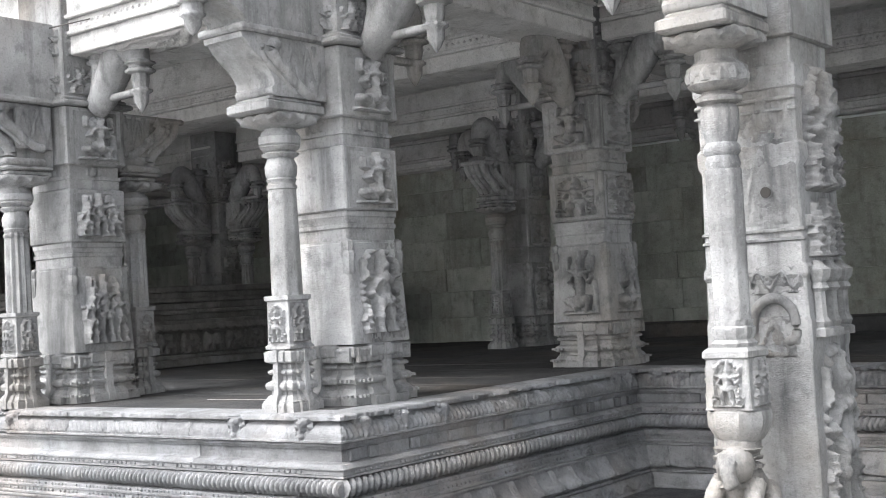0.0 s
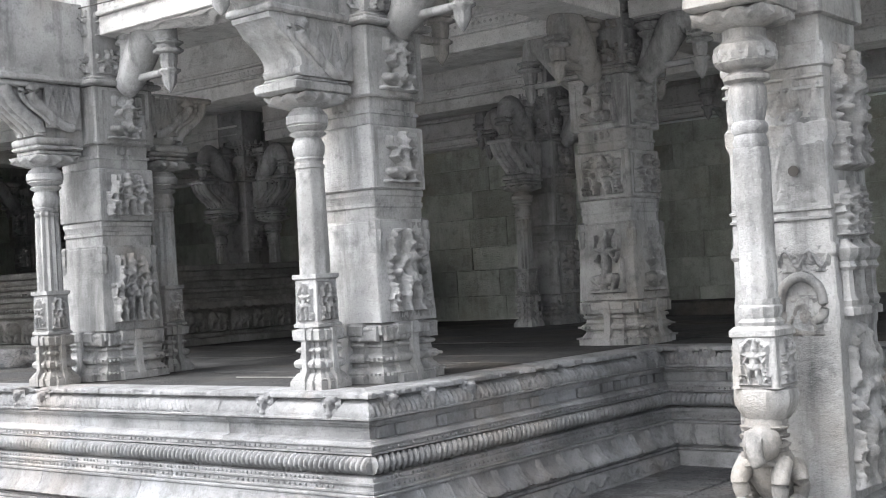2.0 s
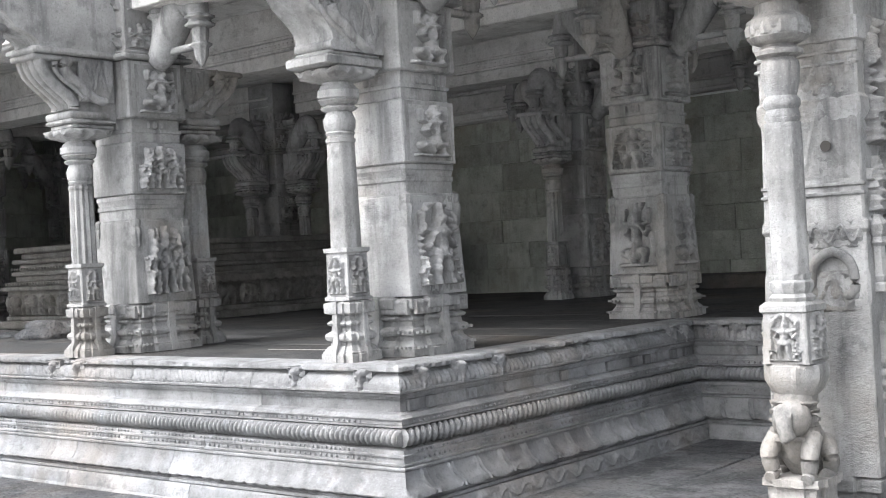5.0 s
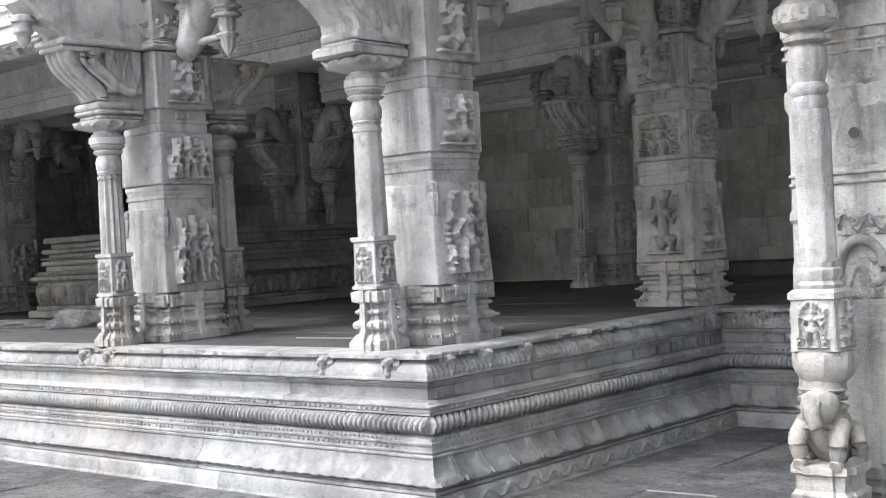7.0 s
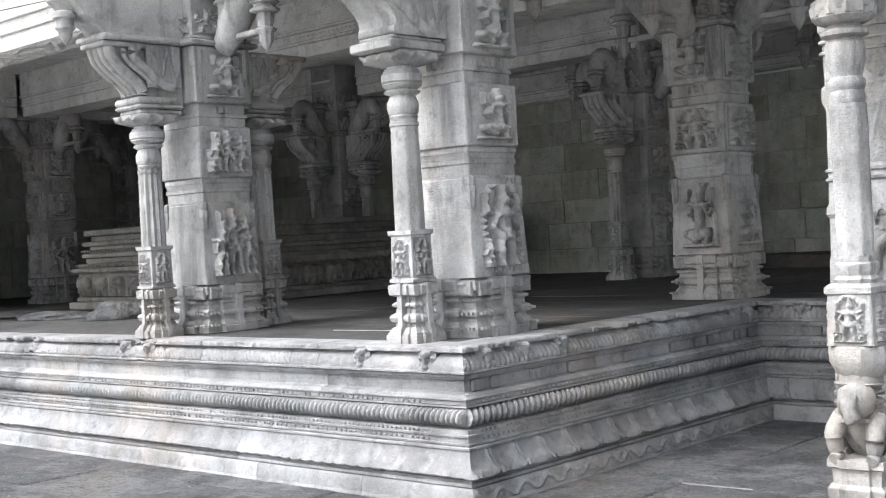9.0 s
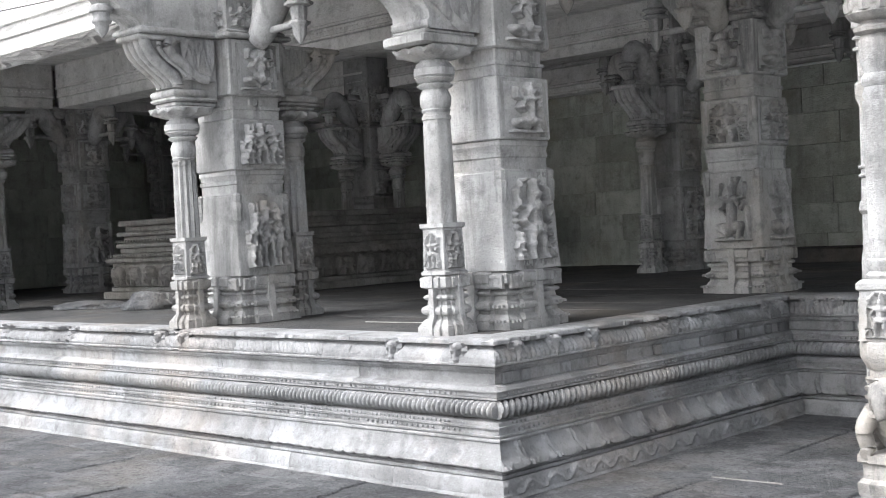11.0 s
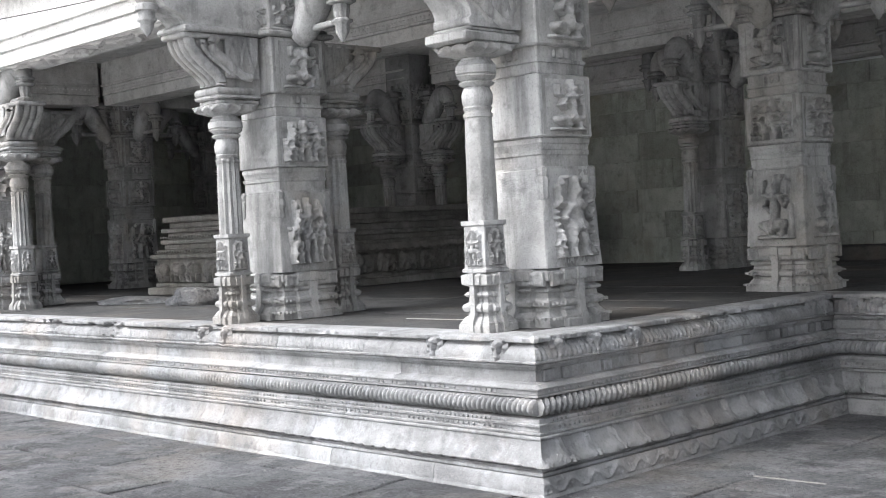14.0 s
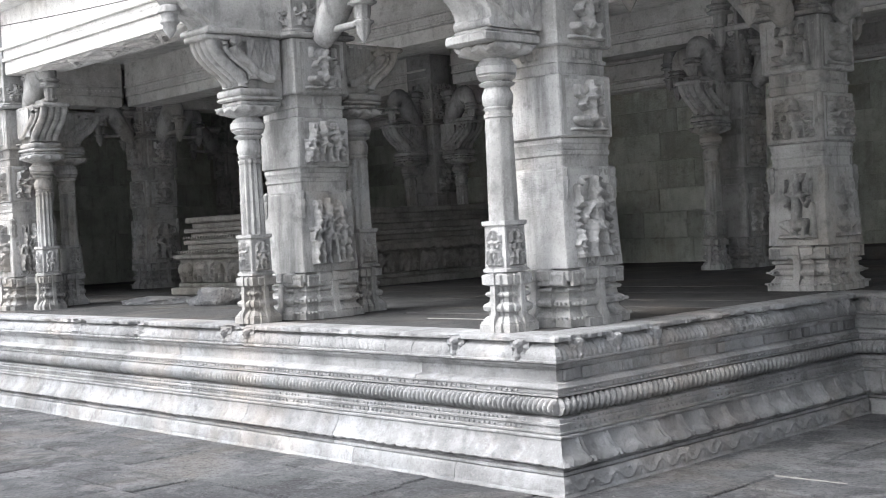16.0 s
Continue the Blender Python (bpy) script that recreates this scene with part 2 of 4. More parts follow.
def carved(f, u, v, k=1.0):
    """Fine tool cuts, folds and wear over a relief."""
    cuts = 0.03 * np.sin(u * 40 + v * 25 + 7 * vnoise(u * 4, v * 5)) * (f > 0.3)
    return np.minimum(f, 1.15) * (1.0 + rough(u, v, 9, 0.2 * k)) + cuts + rough(u, v, 7, 0.06 * k)


def upright_form(u, v):
    """A standing rounded form within a raised arch of leaves."""
    x, y = u * 0.38, v
    r = np.sqrt((x / 0.27) ** 2 + ((y - 0.5) / 0.44) ** 2)
    arch = (0.5 + 0.2 * np.sin(np.arctan2(y - 0.5, x) * 26)) * np.exp(-((r - 1) / 0.1) ** 2) * (y > 0.3)
    small = body_form(x, y, -0.25, 0.05, 0.3) + body_form(x, y, 0.27, 0.05, 0.28)
    return carved(top_of(*body_form(x, y, 0.0, 0.06, 0.84, lean=0.03, arms=4), *[0.75 * f for f in small], limb(x, y, (-0.3, 0.03), (0.3, 0.03), 0.04, 0.04, 0.7), arch), u, v)


def seated_form(u, v):
    """A seated rounded form with a tall pointed back."""
    x, y = u * 0.52, v
    return carved(top_of(*body_form(x, y, 0.0, 0.08, 0.84, True, 0.05, 4), limb(x, y, (-0.1, 0.7), (0.16, 0.93), 0.1, 0.05, 0.6), limb(x, y, (0.36, 0.1), (0.34, 0.5), 0.07, 0.05, 0.6)), u, v)


def crowd_form(u, v):
    """Several upright rounded forms close together, with a band below."""
    x, y = u * 0.55, v
    parts = [limb(x, y, (-0.5, 0.03), (0.5, 0.03), 0.04, 0.04, 0.6)]
    for cx, k, lean in ((-0.36, 0.7, 0.1), (-0.02, 0.92, 0.0), (0.33, 0.75, -0.1)):
        parts += body_form(x, y, cx, 0.05, k, lean=lean, arms=4)
    parts += [0.6 * f for f in body_form(x, y, -0.2, 0.5, 0.4) + body_form(x, y, 0.2, 0.52, 0.38)]
    return carved(top_of(*parts), u, v, 1.2)


def scroll_form(u, v):
    """Leaf scrolls."""
    a = u * 3.2
    wave = np.exp(-((v - 0.5 - 0.3 * np.sin(a * 2.2)) / 0.1) ** 2)
    curl = np.clip(np.sin(9 * np.sqrt((((a * 0.7) % 1.4) - 0.7) ** 2 + (v * 1.4 - 0.7) ** 2)), 0, 1) * 0.7
    return np.maximum(wave, curl) + rough(u, v, 8, 0.25)


def leaf_form(u, v):
    """Rows of small upright leaves."""
    return 0.6 * np.abs(np.sin(u * 14)) * np.clip(1.2 - v, 0, 1) + 0.4 * (np.abs(v - 0.85) < 0.08) + rough(u, v, 9, 0.15)


def beast_form(count):
    def fn(u, v):
        parts = [lump(u, v, 0, 0.02, 1.2, 0.05, 0.5)]
        for k in range(count):
            cx, w = -1 + (2 * k + 1) / count, 1.0 / count
            parts += [lump(u, v, cx, 0.55, 0.62 * w, 0.3, 1.0), lump(u, v, cx - 0.62 * w, 0.55, 0.28 * w, 0.3, 0.95), lump(u, v, cx - 0.84 * w, 0.34, 0.12 * w, 0.3, 0.8), lump(u, v, cx - 0.3 * w, 0.2, 0.17 * w, 0.26, 0.85), lump(u, v, cx + 0.35 * w, 0.2, 0.17 * w, 0.26, 0.85)]
        return top_of(*parts) + rough(u, v, 12, 0.14)
    return fn


# ---- large structure ----
def slab_field(parent, name, mat, x0, x1, y0, y1, z, thick, wide, long_, along_x, skip=None, tilt=0.004, lengths=(0.75, 1.3)):
    """Flagstones with open joints, each an object of its own."""
    rnd = random.Random(int(abs(x0 * 31 + y0 * 17 + z * 7) * 10) + 3)
    a0, a1, b0, b1 = (x0, x1, y0, y1) if along_x else (y0, y1, x0, x1)
    b = b0
    while b < b1 - 0.05:
        bw = min(wide * rnd.uniform(0.8, 1.25), b1 - b)
        a = a0 - rnd.uniform(0, long_ * 0.6)
        while a < a1 - 0.02:
            n_ = long_ * rnd.uniform(*lengths)
            s, e = max(a, a0), min(a + n_, a1)
            a += n_
            if e - s < 0.08:
                continue
            q = (s, e, b, b + bw) if along_x else (b, b + bw, s, e)
            if skip and skip(*q):
                continue
            g = 0.006 + rnd.random() * 0.009
            h = z + rnd.uniform(-tilt, tilt)
            me = Geo().box(q[0] + g, q[1] - g, q[2] + g, q[3] - g, z - thick, h, 0.008).mesh(name, True, 30)
            part(name, me, mat, parent)
        b += bw


# Out-of-view sheet that acts as a reflector for the beams and ceiling.
ground = part("ground", Geo().add([(-400, -400, -0.03), (400, -400, -0.03), (400, 400, -0.03), (-400, 400, -0.03)], [(0, 1, 2, 3)]).mesh("ground", False), M_EARTH)
tagged(ground, "unseen ground round the grey granite paving, kept pale to bounce light upward", "ground", kind="structure")

STEP = 3.88
LEGS = [((-18.0, 0.0), (1, 0), (0, -1), 18.0, 0, 1), ((0.0, 0.0), (0, 1), (1, 0), STEP, 1, -1), ((0.0, STEP), (1, 0), (0, -1), 10.0, -1, 0)]
platform = thing("platform", pose(0, 0, 0), "high moulded granite platform with rope and lotus courses, pale and stained", "platform", kind="structure")


def course_piece(name, leg, s0, s1, prof, step, shape=None, back=-0.3, mat=None, parent=None):
    (ox, oy), (dx, dy), (nx, ny), length, a0, a1 = LEGS[leg]
    first, last = s0 <= 0.001, s1 >= length - 0.001
    count = max(1, int((s1 - s0) / step))
    rings = []
    for i in range(count + 1):
        ring = []
        f = i / count
        loop = [(z, p, True) for z, p in prof] + [(prof[-1][0], back, False), (prof[0][0], back, False)]
        for z, p, front in loop:
            b, e = (s0 - a0 * p if first else s0 + 0.002), (s1 + a1 * p if last else s1 - 0.002)
            s = b + (e - b) * f
            zz = z
            if shape and front:
                dp, dz = shape(s, z, p)
                p, zz = p + dp, z + dz
                if (first and f < 0.001) or (last and f > 0.999):
                    p -= dp
            ring.append((ox + dx * s + nx * p, oy + dy * s + ny * p, zz))
        rings.append(ring)
    return part(name, Geo().rings(rings).mesh(name, True, 42), mat or M_PLINTH, parent or platform)


def worn(k, amount):
    def fn(s, z, p):
        return float(vnoise(s * k, z * 9 + k) - 0.5) * amount, 0.0
    return fn


def dense(prof, step):
    out = [prof[0]]
    for (z0, p0), (z1, p1) in zip(prof, prof[1:]):
        n = max(1, int(math.hypot(z1 - z0, p1 - p0) / step))
        out += [(z0 + (z1 - z0) * k / n, p0 + (p1 - p0) * k / n) for k in range(1, n + 1)]
    return out


P_PLINTH = dense([(0.0, 0.235), (0.012, 0.232), (0.02, 0.222), (0.112, 0.2), (0.125, 0.188)], 0.012)
P_PADMA = dense([(0.128, 0.176), (0.132, 0.184), (0.152, 0.184), (0.156, 0.164), (0.17, 0.164), (0.173, 0.14), (0.188, 0.132), (0.19, 0.2), (0.2, 0.206), (0.215, 0.196), (0.235, 0.175), (0.26, 0.155), (0.29, 0.139), (0.32, 0.128), (0.345, 0.122), (0.352, 0.13), (0.364, 0.13), (0.37, 0.12)], 0.013)
P_MID = [(0.373, 0.104), (0.376, 0.111), (0.388, 0.111), (0.392, 0.098), (0.425, 0.094), (0.428, 0.104), (0.442, 0.104), (0.446, 0.088), (0.47, 0.084), (0.474, 0.06), (0.487, 0.03), (0.6, 0.03), (0.61, 0.056), (0.613, 0.074), (0.625, 0.074)]
P_DADO = [(0.628, 0.064), (0.655, 0.06), (0.659, 0.07), (0.668, 0.07), (0.672, 0.05), (0.69, 0.036), (0.694, 0.004), (0.7, -0.018), (0.775, -0.02), (0.781, -0.004), (0.796, 0.0), (0.8, 0.014), (0.815, 0.016)]
P_LIP = dense([(0.818, 0.02), (0.824, 0.034), (0.836, 0.034), (0.841, 0.024), (0.872, 0.02), (0.9, 0.008), (0.925, -0.012), (0.944, -0.04), (0.95, -0.044), (0.956, -0.008), (0.962, 0.006), (0.985, 0.007), (0.996, -0.002), (1.0, -0.02)], 0.014)


def vine(amount):
    def fn(s, z, p):
        v = z / 0.122
        c = math.sin(s * 26.0)
        w = math.exp(-((v - 0.5 - 0.26 * c) / 0.13) ** 2)
        q = (s * 26.0 / math.pi) % 1.0 - 0.5
        sign = 1 if int(s * 26.0 / math.pi) % 2 else -1
        r = math.hypot(q * 1.3, v - 0.5 - sign * 0.08)
        w = max(w, 0.8 * max(0.0, math.sin(r * 20)) * (r < 0.42))
        return (w * amount + (float(vnoise(s * 30, z * 60)) - 0.5) * 0.004) * (0.22 < v < 0.88), 0.0
    return fn


def petals(width, drop, groove):
    def fn(s, z, p):
        q = abs(math.sin(math.pi * s / width))
        w = float(vnoise(s * 2.3, 4)) 
        dz = -drop * q ** 0.6 * (0.5 + w) if 0.189 < z < 0.21 else 0.0
        dp = groove * (q ** 0.5 - 1) * (1.0 if 0.19 <= z < 0.33 else 0.0)
        return dp + (float(vnoise(s * 9, z * 20)) - 0.5) * 0.006, dz
    return fn


def ribbed(s, z, p):
    """Lotus panels parted by pairs of raised, curling ribs."""
    if not 0.1895 < z < 0.35:
        return (float(vnoise(s * 9, z * 20)) - 0.5) * 0.005, 0.0
    low = (0.355 - z) / 0.165
    q = (s - 0.07 * low ** 3) % 0.27
    rib = math.exp(-((q - 0.03) / 0.012) ** 2) + math.exp(-((q - 0.07) / 0.012) ** 2)
    tip = math.exp(-((q - 0.06) / 0.05) ** 2) * max(0.0, low - 0.8) * 0.2 * float(vnoise(s * 1.7, 6.0))
    belly = 0.012 * math.sin(math.pi * q / 0.27)
    dz = -0.02 * abs(math.sin(math.pi * (q - 0.05) / 0.27)) if z < 0.208 else 0.0
    return rib * 0.026 * min(1.0, (0.36 - z) * 25) - belly + tip + (float(vnoise(s * 14, z * 30)) - 0.5) * 0.008, dz


def chipped(slant):
    """A carved overhanging edge: slanting flutes below, small knobs above, broken away in places."""
    def fn(s, z, p):
        keep = float(vnoise(s * 0.9 + 3, 1.0))
        knob = 0.013 * max(0.0, math.sin(s * 58)) if z > 0.958 and keep > 0.4 else 0.0
        flute = 0.022 * (abs(math.sin(s * 62 + (z - 0.9) * slant)) - 0.4) if 0.845 < z < 0.935 and keep > 0.25 else 0.0
        w = float(vnoise(s * 3.1, 2.0)) * float(vnoise(s * 13.0, z * 40))
        dp = -0.2 * max(0.0, w - 0.26) if z > 0.95 else -0.06 * max(0.0, w - 0.35)
        return dp + (float(vnoise(s * 31, z * 40)) - 0.5) * 0.008 + knob + flute, (-0.09 * max(0.0, w - 0.28) if z > 0.97 else 0.0)
    return fn


for leg, (o_, d_, n_, length, a0, a1) in enumerate(LEGS):
    rnd = random.Random(40 + leg)
    fine = leg == 1
    for name, prof, shape, step in (
            ("plinth_stone", P_PLINTH, vine(0.016 if fine else 0.005), 0.011 if fine else 0.03),
            ("lotus_stone", P_PADMA, ribbed if leg else petals(0.12, 0.01, 0.005), 0.0065 if leg == 1 else 0.014),
            ("fillet_stone", P_MID, worn(5, 0.006), 0.08),
            ("dado_stone", P_DADO, worn(3, 0.007), 0.1),
            ("lip_stone", P_LIP, chipped(45 if leg == 0 else 8), 0.009 if leg == 1 else 0.0095)):
        s = 0.0
        while s < length - 0.01:
            n_ = rnd.uniform(1.1, 2.1)
            e = length if length - s - n_ < 0.6 else s + n_
            course_piece(name, leg, s, e, prof, step, shape)
            s = e


def rope(leg, z, p, r, pitch, depth, step):
    """A twisted stone rope along one side of the platform."""
    (ox, oy), (dx, dy), (nx, ny), length, a0, a1 = LEGS[leg]
    b, e = -a0 * p, length + a1 * p
    count = int((e - b) / step)
    rings = []
    for i in range(count + 1):
        s = b + (e - b) * i / count
        wear = 0.6 + 0.5 * float(vnoise(s * 1.3, leg * 5 + z * 3))
        ring = []
        for k in range(14):
            t = 2 * math.pi * k / 14
            lean = 0.9 * abs(((t + 0.5) % (2 * math.pi)) - math.pi)
            q = r * (1 - depth * wear * (1 - abs(math.sin(math.pi * s / pitch + lean))) ** 1.5)
            a, c = math.cos(t) * q, math.sin(t) * q
            ring.append((ox + dx * s + nx * (p + a), oy + dy * s + ny * (p + a), z + c))
        rings.append(ring)
    return part("rope_moulding", Geo().rings(rings).mesh("rope_moulding", True, 60), M_PLINTH, platform, "twisted stone rope moulding, worn")


for leg in range(3):
    rope(leg, 0.548, 0.06, 0.06, 0.058 if leg == 1 else 0.046, 0.7 if leg == 1 else 0.6, 0.008 if leg == 1 else 0.0085)


def beads(leg, z, p, r, gap):
    (ox, oy), (dx, dy), (nx, ny), length, a0, a1 = LEGS[leg]
    g = Geo()
    s = 0.05
    rnd = random.Random(leg + int(z * 100))
    while s < length - 0.2:
        if rnd.random() > 0.12:
            q = r * rnd.uniform(0.7, 1.1)
            cx, cy = ox + dx * s + nx * p, oy + dy * s + ny * p
            g.add([(cx + dx * q, cy + dy * q, z), (cx - dx * q, cy - dy * q, z), (cx + nx * q, cy + ny * q, z), (cx - nx * q, cy - ny * q, z), (cx, cy, z + q), (cx, cy, z - q)],
                  [(0, 2, 4), (2, 1, 4), (1, 3, 4), (3, 0, 4), (2, 0, 5), (1, 2, 5), (3, 1, 5), (0, 3, 5)])
        s += gap
    return tagged(part("bead_row", g.mesh("bead_row", True, 80), M_PLINTH, platform), "row of small worn stone beads", kind="stuff")


for leg in range(3):
    beads(leg, 0.642, 0.066, 0.0125, 0.05)
    beads(leg, 0.409, 0.1, 0.0125, 0.05)
    if leg < 2:
        beads(leg, 0.457, 0.09, 0.0115, 0.042)
        beads(leg, 0.492, 0.062, 0.016, 0.046)

# small square blocks standing in the recess under the edge
block_mesh = Geo().box(-0.045, 0.045, -0.03, 0.06, 0.0, 0.078, 0.006).mesh("recess_block", True, 30)
rnd = random.Random(77)
for leg in (1, 2):
    (ox, oy), (dx, dy), (nx, ny), length, a0, a1 = LEGS[leg]
    q = 0.12
    while q < min(length, 4.0) - 0.1:
        if rnd.random() > 0.2:
            part("recess_block", block_mesh, M_PLINTH, platform, "", pose(ox + dx * q - nx * 0.022, oy + dy * q - ny * 0.022, 0.698, 0, 0, 90 if leg == 1 else 0))
        q += rnd.uniform(0.17, 0.24)

# worn carved end blocks of the lip
def end_form(u, v):
    """A narrow post with a curled head and two side leaves."""
    post = 0.8 * np.exp(-((u / 0.3) ** 4)) * (v < 0.7)
    head = lump(u, v, 0, 0.78, 0.5, 0.2, 1.0)
    leaf = 0.5 * np.exp(-(((np.abs(u) - 0.62) / 0.16) ** 2)) * (v > 0.25) * (0.7 + 0.3 * np.sin(v * 22))
    return np.maximum(np.maximum(post, head), leaf) + rough(u, v, 5, 0.35)


spout_mesh = relief("end_block", 0.17, 0.16, 0.05, end_form, 22, 24, 0.06)
for k, (bx, by, rz) in enumerate(((-3.9, 0.0, 0), (-3.55, 0.0, 0), (-0.95, 0.0, 0), (-0.32, 0.0, 0), (0.0, 0.22, 90), (0.0, 0.62, 90), (0.0, 1.06, 90), (0.0, 3.5, 90), (0.0, 3.7, 90), (0.2, 3.88, 0), (0.42, 3.88, 0))):
    part("end_block", spout_mesh, M_PLINTH, platform, "worn carved block under the platform's edge", pose(bx, by, 0.818, 0, 0, rz))

core = part("core", Geo().box(-18, -0.29, 0.29, 10.6, 0.0, 0.97).mesh("core"), M_EARTH, platform)
core_b = part("core", Geo().box(-0.28, 10.0, STEP + 0.29, 10.6, 0.0, 0.97).mesh("core"), M_EARTH, platform)

hall_floor = thing("floor", pose(0, 0, 0), "worn granite slabs of the hall floor, the hall's shade put into their dark colour", "floor", kind="structure")
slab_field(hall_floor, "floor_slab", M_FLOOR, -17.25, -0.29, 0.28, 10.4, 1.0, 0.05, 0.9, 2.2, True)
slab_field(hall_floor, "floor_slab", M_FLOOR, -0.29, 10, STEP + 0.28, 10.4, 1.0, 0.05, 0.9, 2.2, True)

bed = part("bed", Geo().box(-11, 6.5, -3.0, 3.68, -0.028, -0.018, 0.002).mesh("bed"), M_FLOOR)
tagged(bed, "dark earth bed under the paving slabs", "ground", kind="structure")
court = thing("pavement", pose(0, 0, 0), "grey worn granite paving slabs with dusty joints", "paving", kind="structure")
slab_field(court, "paving_slab", M_GROUND, -11, 6.5, -3.0, -0.21, 0.0, 0.06, 0.62, 1.3, True, None, 0.008)
slab_field(court, "paving_slab", M_GROUND, 0.21, 6.5, -0.21, 3.68, 0.0, 0.06, 0.85, 1.7, False)

# back wall of coursed blocks, with a low bench
WALL_Y, CEIL_Z = 10.75, 4.7
wall_north = thing("wall_north", pose(0, 0, 0), "coursed granite block wall, greenish and soot-stained", "wall", kind="structure")
part("wall_core", Geo().box(-18, 10.4, WALL_Y + 0.02, WALL_Y + 0.5, 0.9, 4.75).mesh("wall_core"), M_WALL, wall_north)
rnd = random.Random(8)
z = 1.0
while z < 3.8:
    h = rnd.uniform(0.36, 0.5)
    x = -18.0 - rnd.random()
    while x < 10.2:
        w = rnd.uniform(0.7, 1.5)
        d = rnd.uniform(0, 0.012)
        part("wall_block", Geo().box(x + 0.003, x + w - 0.003, WALL_Y - d, WALL_Y + 0.1, z + 0.003, min(z + h, 3.86) - 0.003, 0.008).mesh("wall_block", True, 30), M_WALL, wall_north)
        x += w
    z += h
for za, zb, dp in ((3.875, 3.92, 0.3), (3.92, 4.02, 0.24), (4.02, 4.06, 0.3), (4.06, 4.34, 0.2), (4.34, 4.4, 0.26), (4.4, 4.69, 0.18)):
    part("wall_cornice", Geo().box(-18, 6.5, WALL_Y - dp, WALL_Y + 0.1, za, zb, 0.012).mesh("wall_cornice"), M_BEAM, wall_north, "pale moulded cornice along the wall's top")
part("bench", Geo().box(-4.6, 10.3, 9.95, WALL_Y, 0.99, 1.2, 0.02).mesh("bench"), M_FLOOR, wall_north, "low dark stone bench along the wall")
west_core = Geo().box(-18.0, -17.5, 0.3, 10.9, 0.9, 4.75)
wall_west = thing("wall_west", pose(0, 0, 0), "dark granite block wall at the hall's end", "wall", kind="structure")
z = 1.0
while z < 4.6:
    h = rnd.uniform(0.4, 0.55)
    y = 0.3
    while y < 10.6:
        w = rnd.uniform(0.8, 1.5)
        part("wall_block", Geo().box(-17.6, -17.2 + rnd.uniform(0, 0.012), y + 0.003, y + w - 0.003, z + 0.003, min(z + h, 4.72) - 0.003, 0.008).mesh("wall_block", True, 30), M_WALL, wall_west)
        y += w
    z += h

part("wall_core", west_core.mesh("wall_core"), M_WALL, wall_west)
# Two out-of-view walls added to block light and darken the end bays.
for name, xa, xb, za in (("wall_southwest", -17.6, -12.4, 1.0), ("wall_southeast", 3.4, 6.6, 0.0)):
    ob = thing(name, pose(0, 0, 0), "unseen plain wall added to keep light out of the hall's front", "wall", kind="structure")
    part("wall_face", Geo().box(xa, xb, 0.62, 1.0, za, 4.69).mesh("wall_face"), M_WALL, ob)

# ceiling
g = Geo()
rnd = random.Random(3)
x = -18.0
while x < 6.2:
    w = rnd.uniform(0.7, 1.0)
    y = 0.3
    while y < 11.2:
        d = rnd.uniform(2.6, 3.6)
        q = rnd.uniform(0, 0.012)
        g.box(x + 0.004, x + w - 0.004, y + 0.004, min(y + d, 11.2) - 0.004, CEIL_Z - q, CEIL_Z + 0.3, 0.006)
        y += d
    x += w
ceiling = tagged(part("ceiling", g.mesh("ceiling", True, 30), M_CEIL), "dark granite ceiling slabs laid between the beams", "ceiling", kind="structure")
roof = tagged(part("roof", Geo().box(-18.2, 6.6, 0.2, 11.4, 5.05, 5.4).mesh("roof"), M_BEAM), "flat stone roof over the hall", "roof", kind="structure")


# beams
XS = [-13.2, -9.75, -3.67, -0.6, 2.58, 6.6]
YS = [0.85, 4.42, 8.5]


def beam(x0, x1, y0, y1, z0, z1, label):
    """A stone beam with a fillet, a bead row and a recessed upper face."""
    ob = thing("beam", pose((x0 + x1) / 2, (y0 + y1) / 2, z0), label, "beam", "stone beams over the pillars")
    hx, hy, hz = (x1 - x0) / 2, (y1 - y0) / 2, z1 - z0
    along_x = hx > hy
    g = Geo()
    e = 0.0
    for b, t, ins in ((0.0, 0.16, 0.035), (0.162, 0.2, 0.0), (0.2, 0.3, 0.022), (0.3, 0.335, -0.02), (0.335, hz, 0.01)):
        i_x, i_y = (0.0, ins) if along_x else (ins, 0.0)
        g.box(-hx + i_x, hx - i_x, -hy + i_y, hy - i_y, b, min(t, hz), 0.008)
    part("beam_body", g.mesh("beam_body", True, 30), M_BEAM, ob)
    g = Geo()
    s = -(hx if along_x else hy) + 0.1
    while s < (hx if along_x else hy) - 0.1:
        for side in (-1, 1):
            c = (s, side * (hy - 0.022)) if along_x else (side * (hx - 0.022), s)
            g.lathe([(0.232, 0.004), (0.24, 0.016), (0.25, 0.018), (0.262, 0.004)], c[0], c[1], 5)
        s += 0.075
    tagged(part("bead_row", g.mesh("bead_row"), M_BEAM, ob), "row of small stone beads", kind="stuff")
    return ob


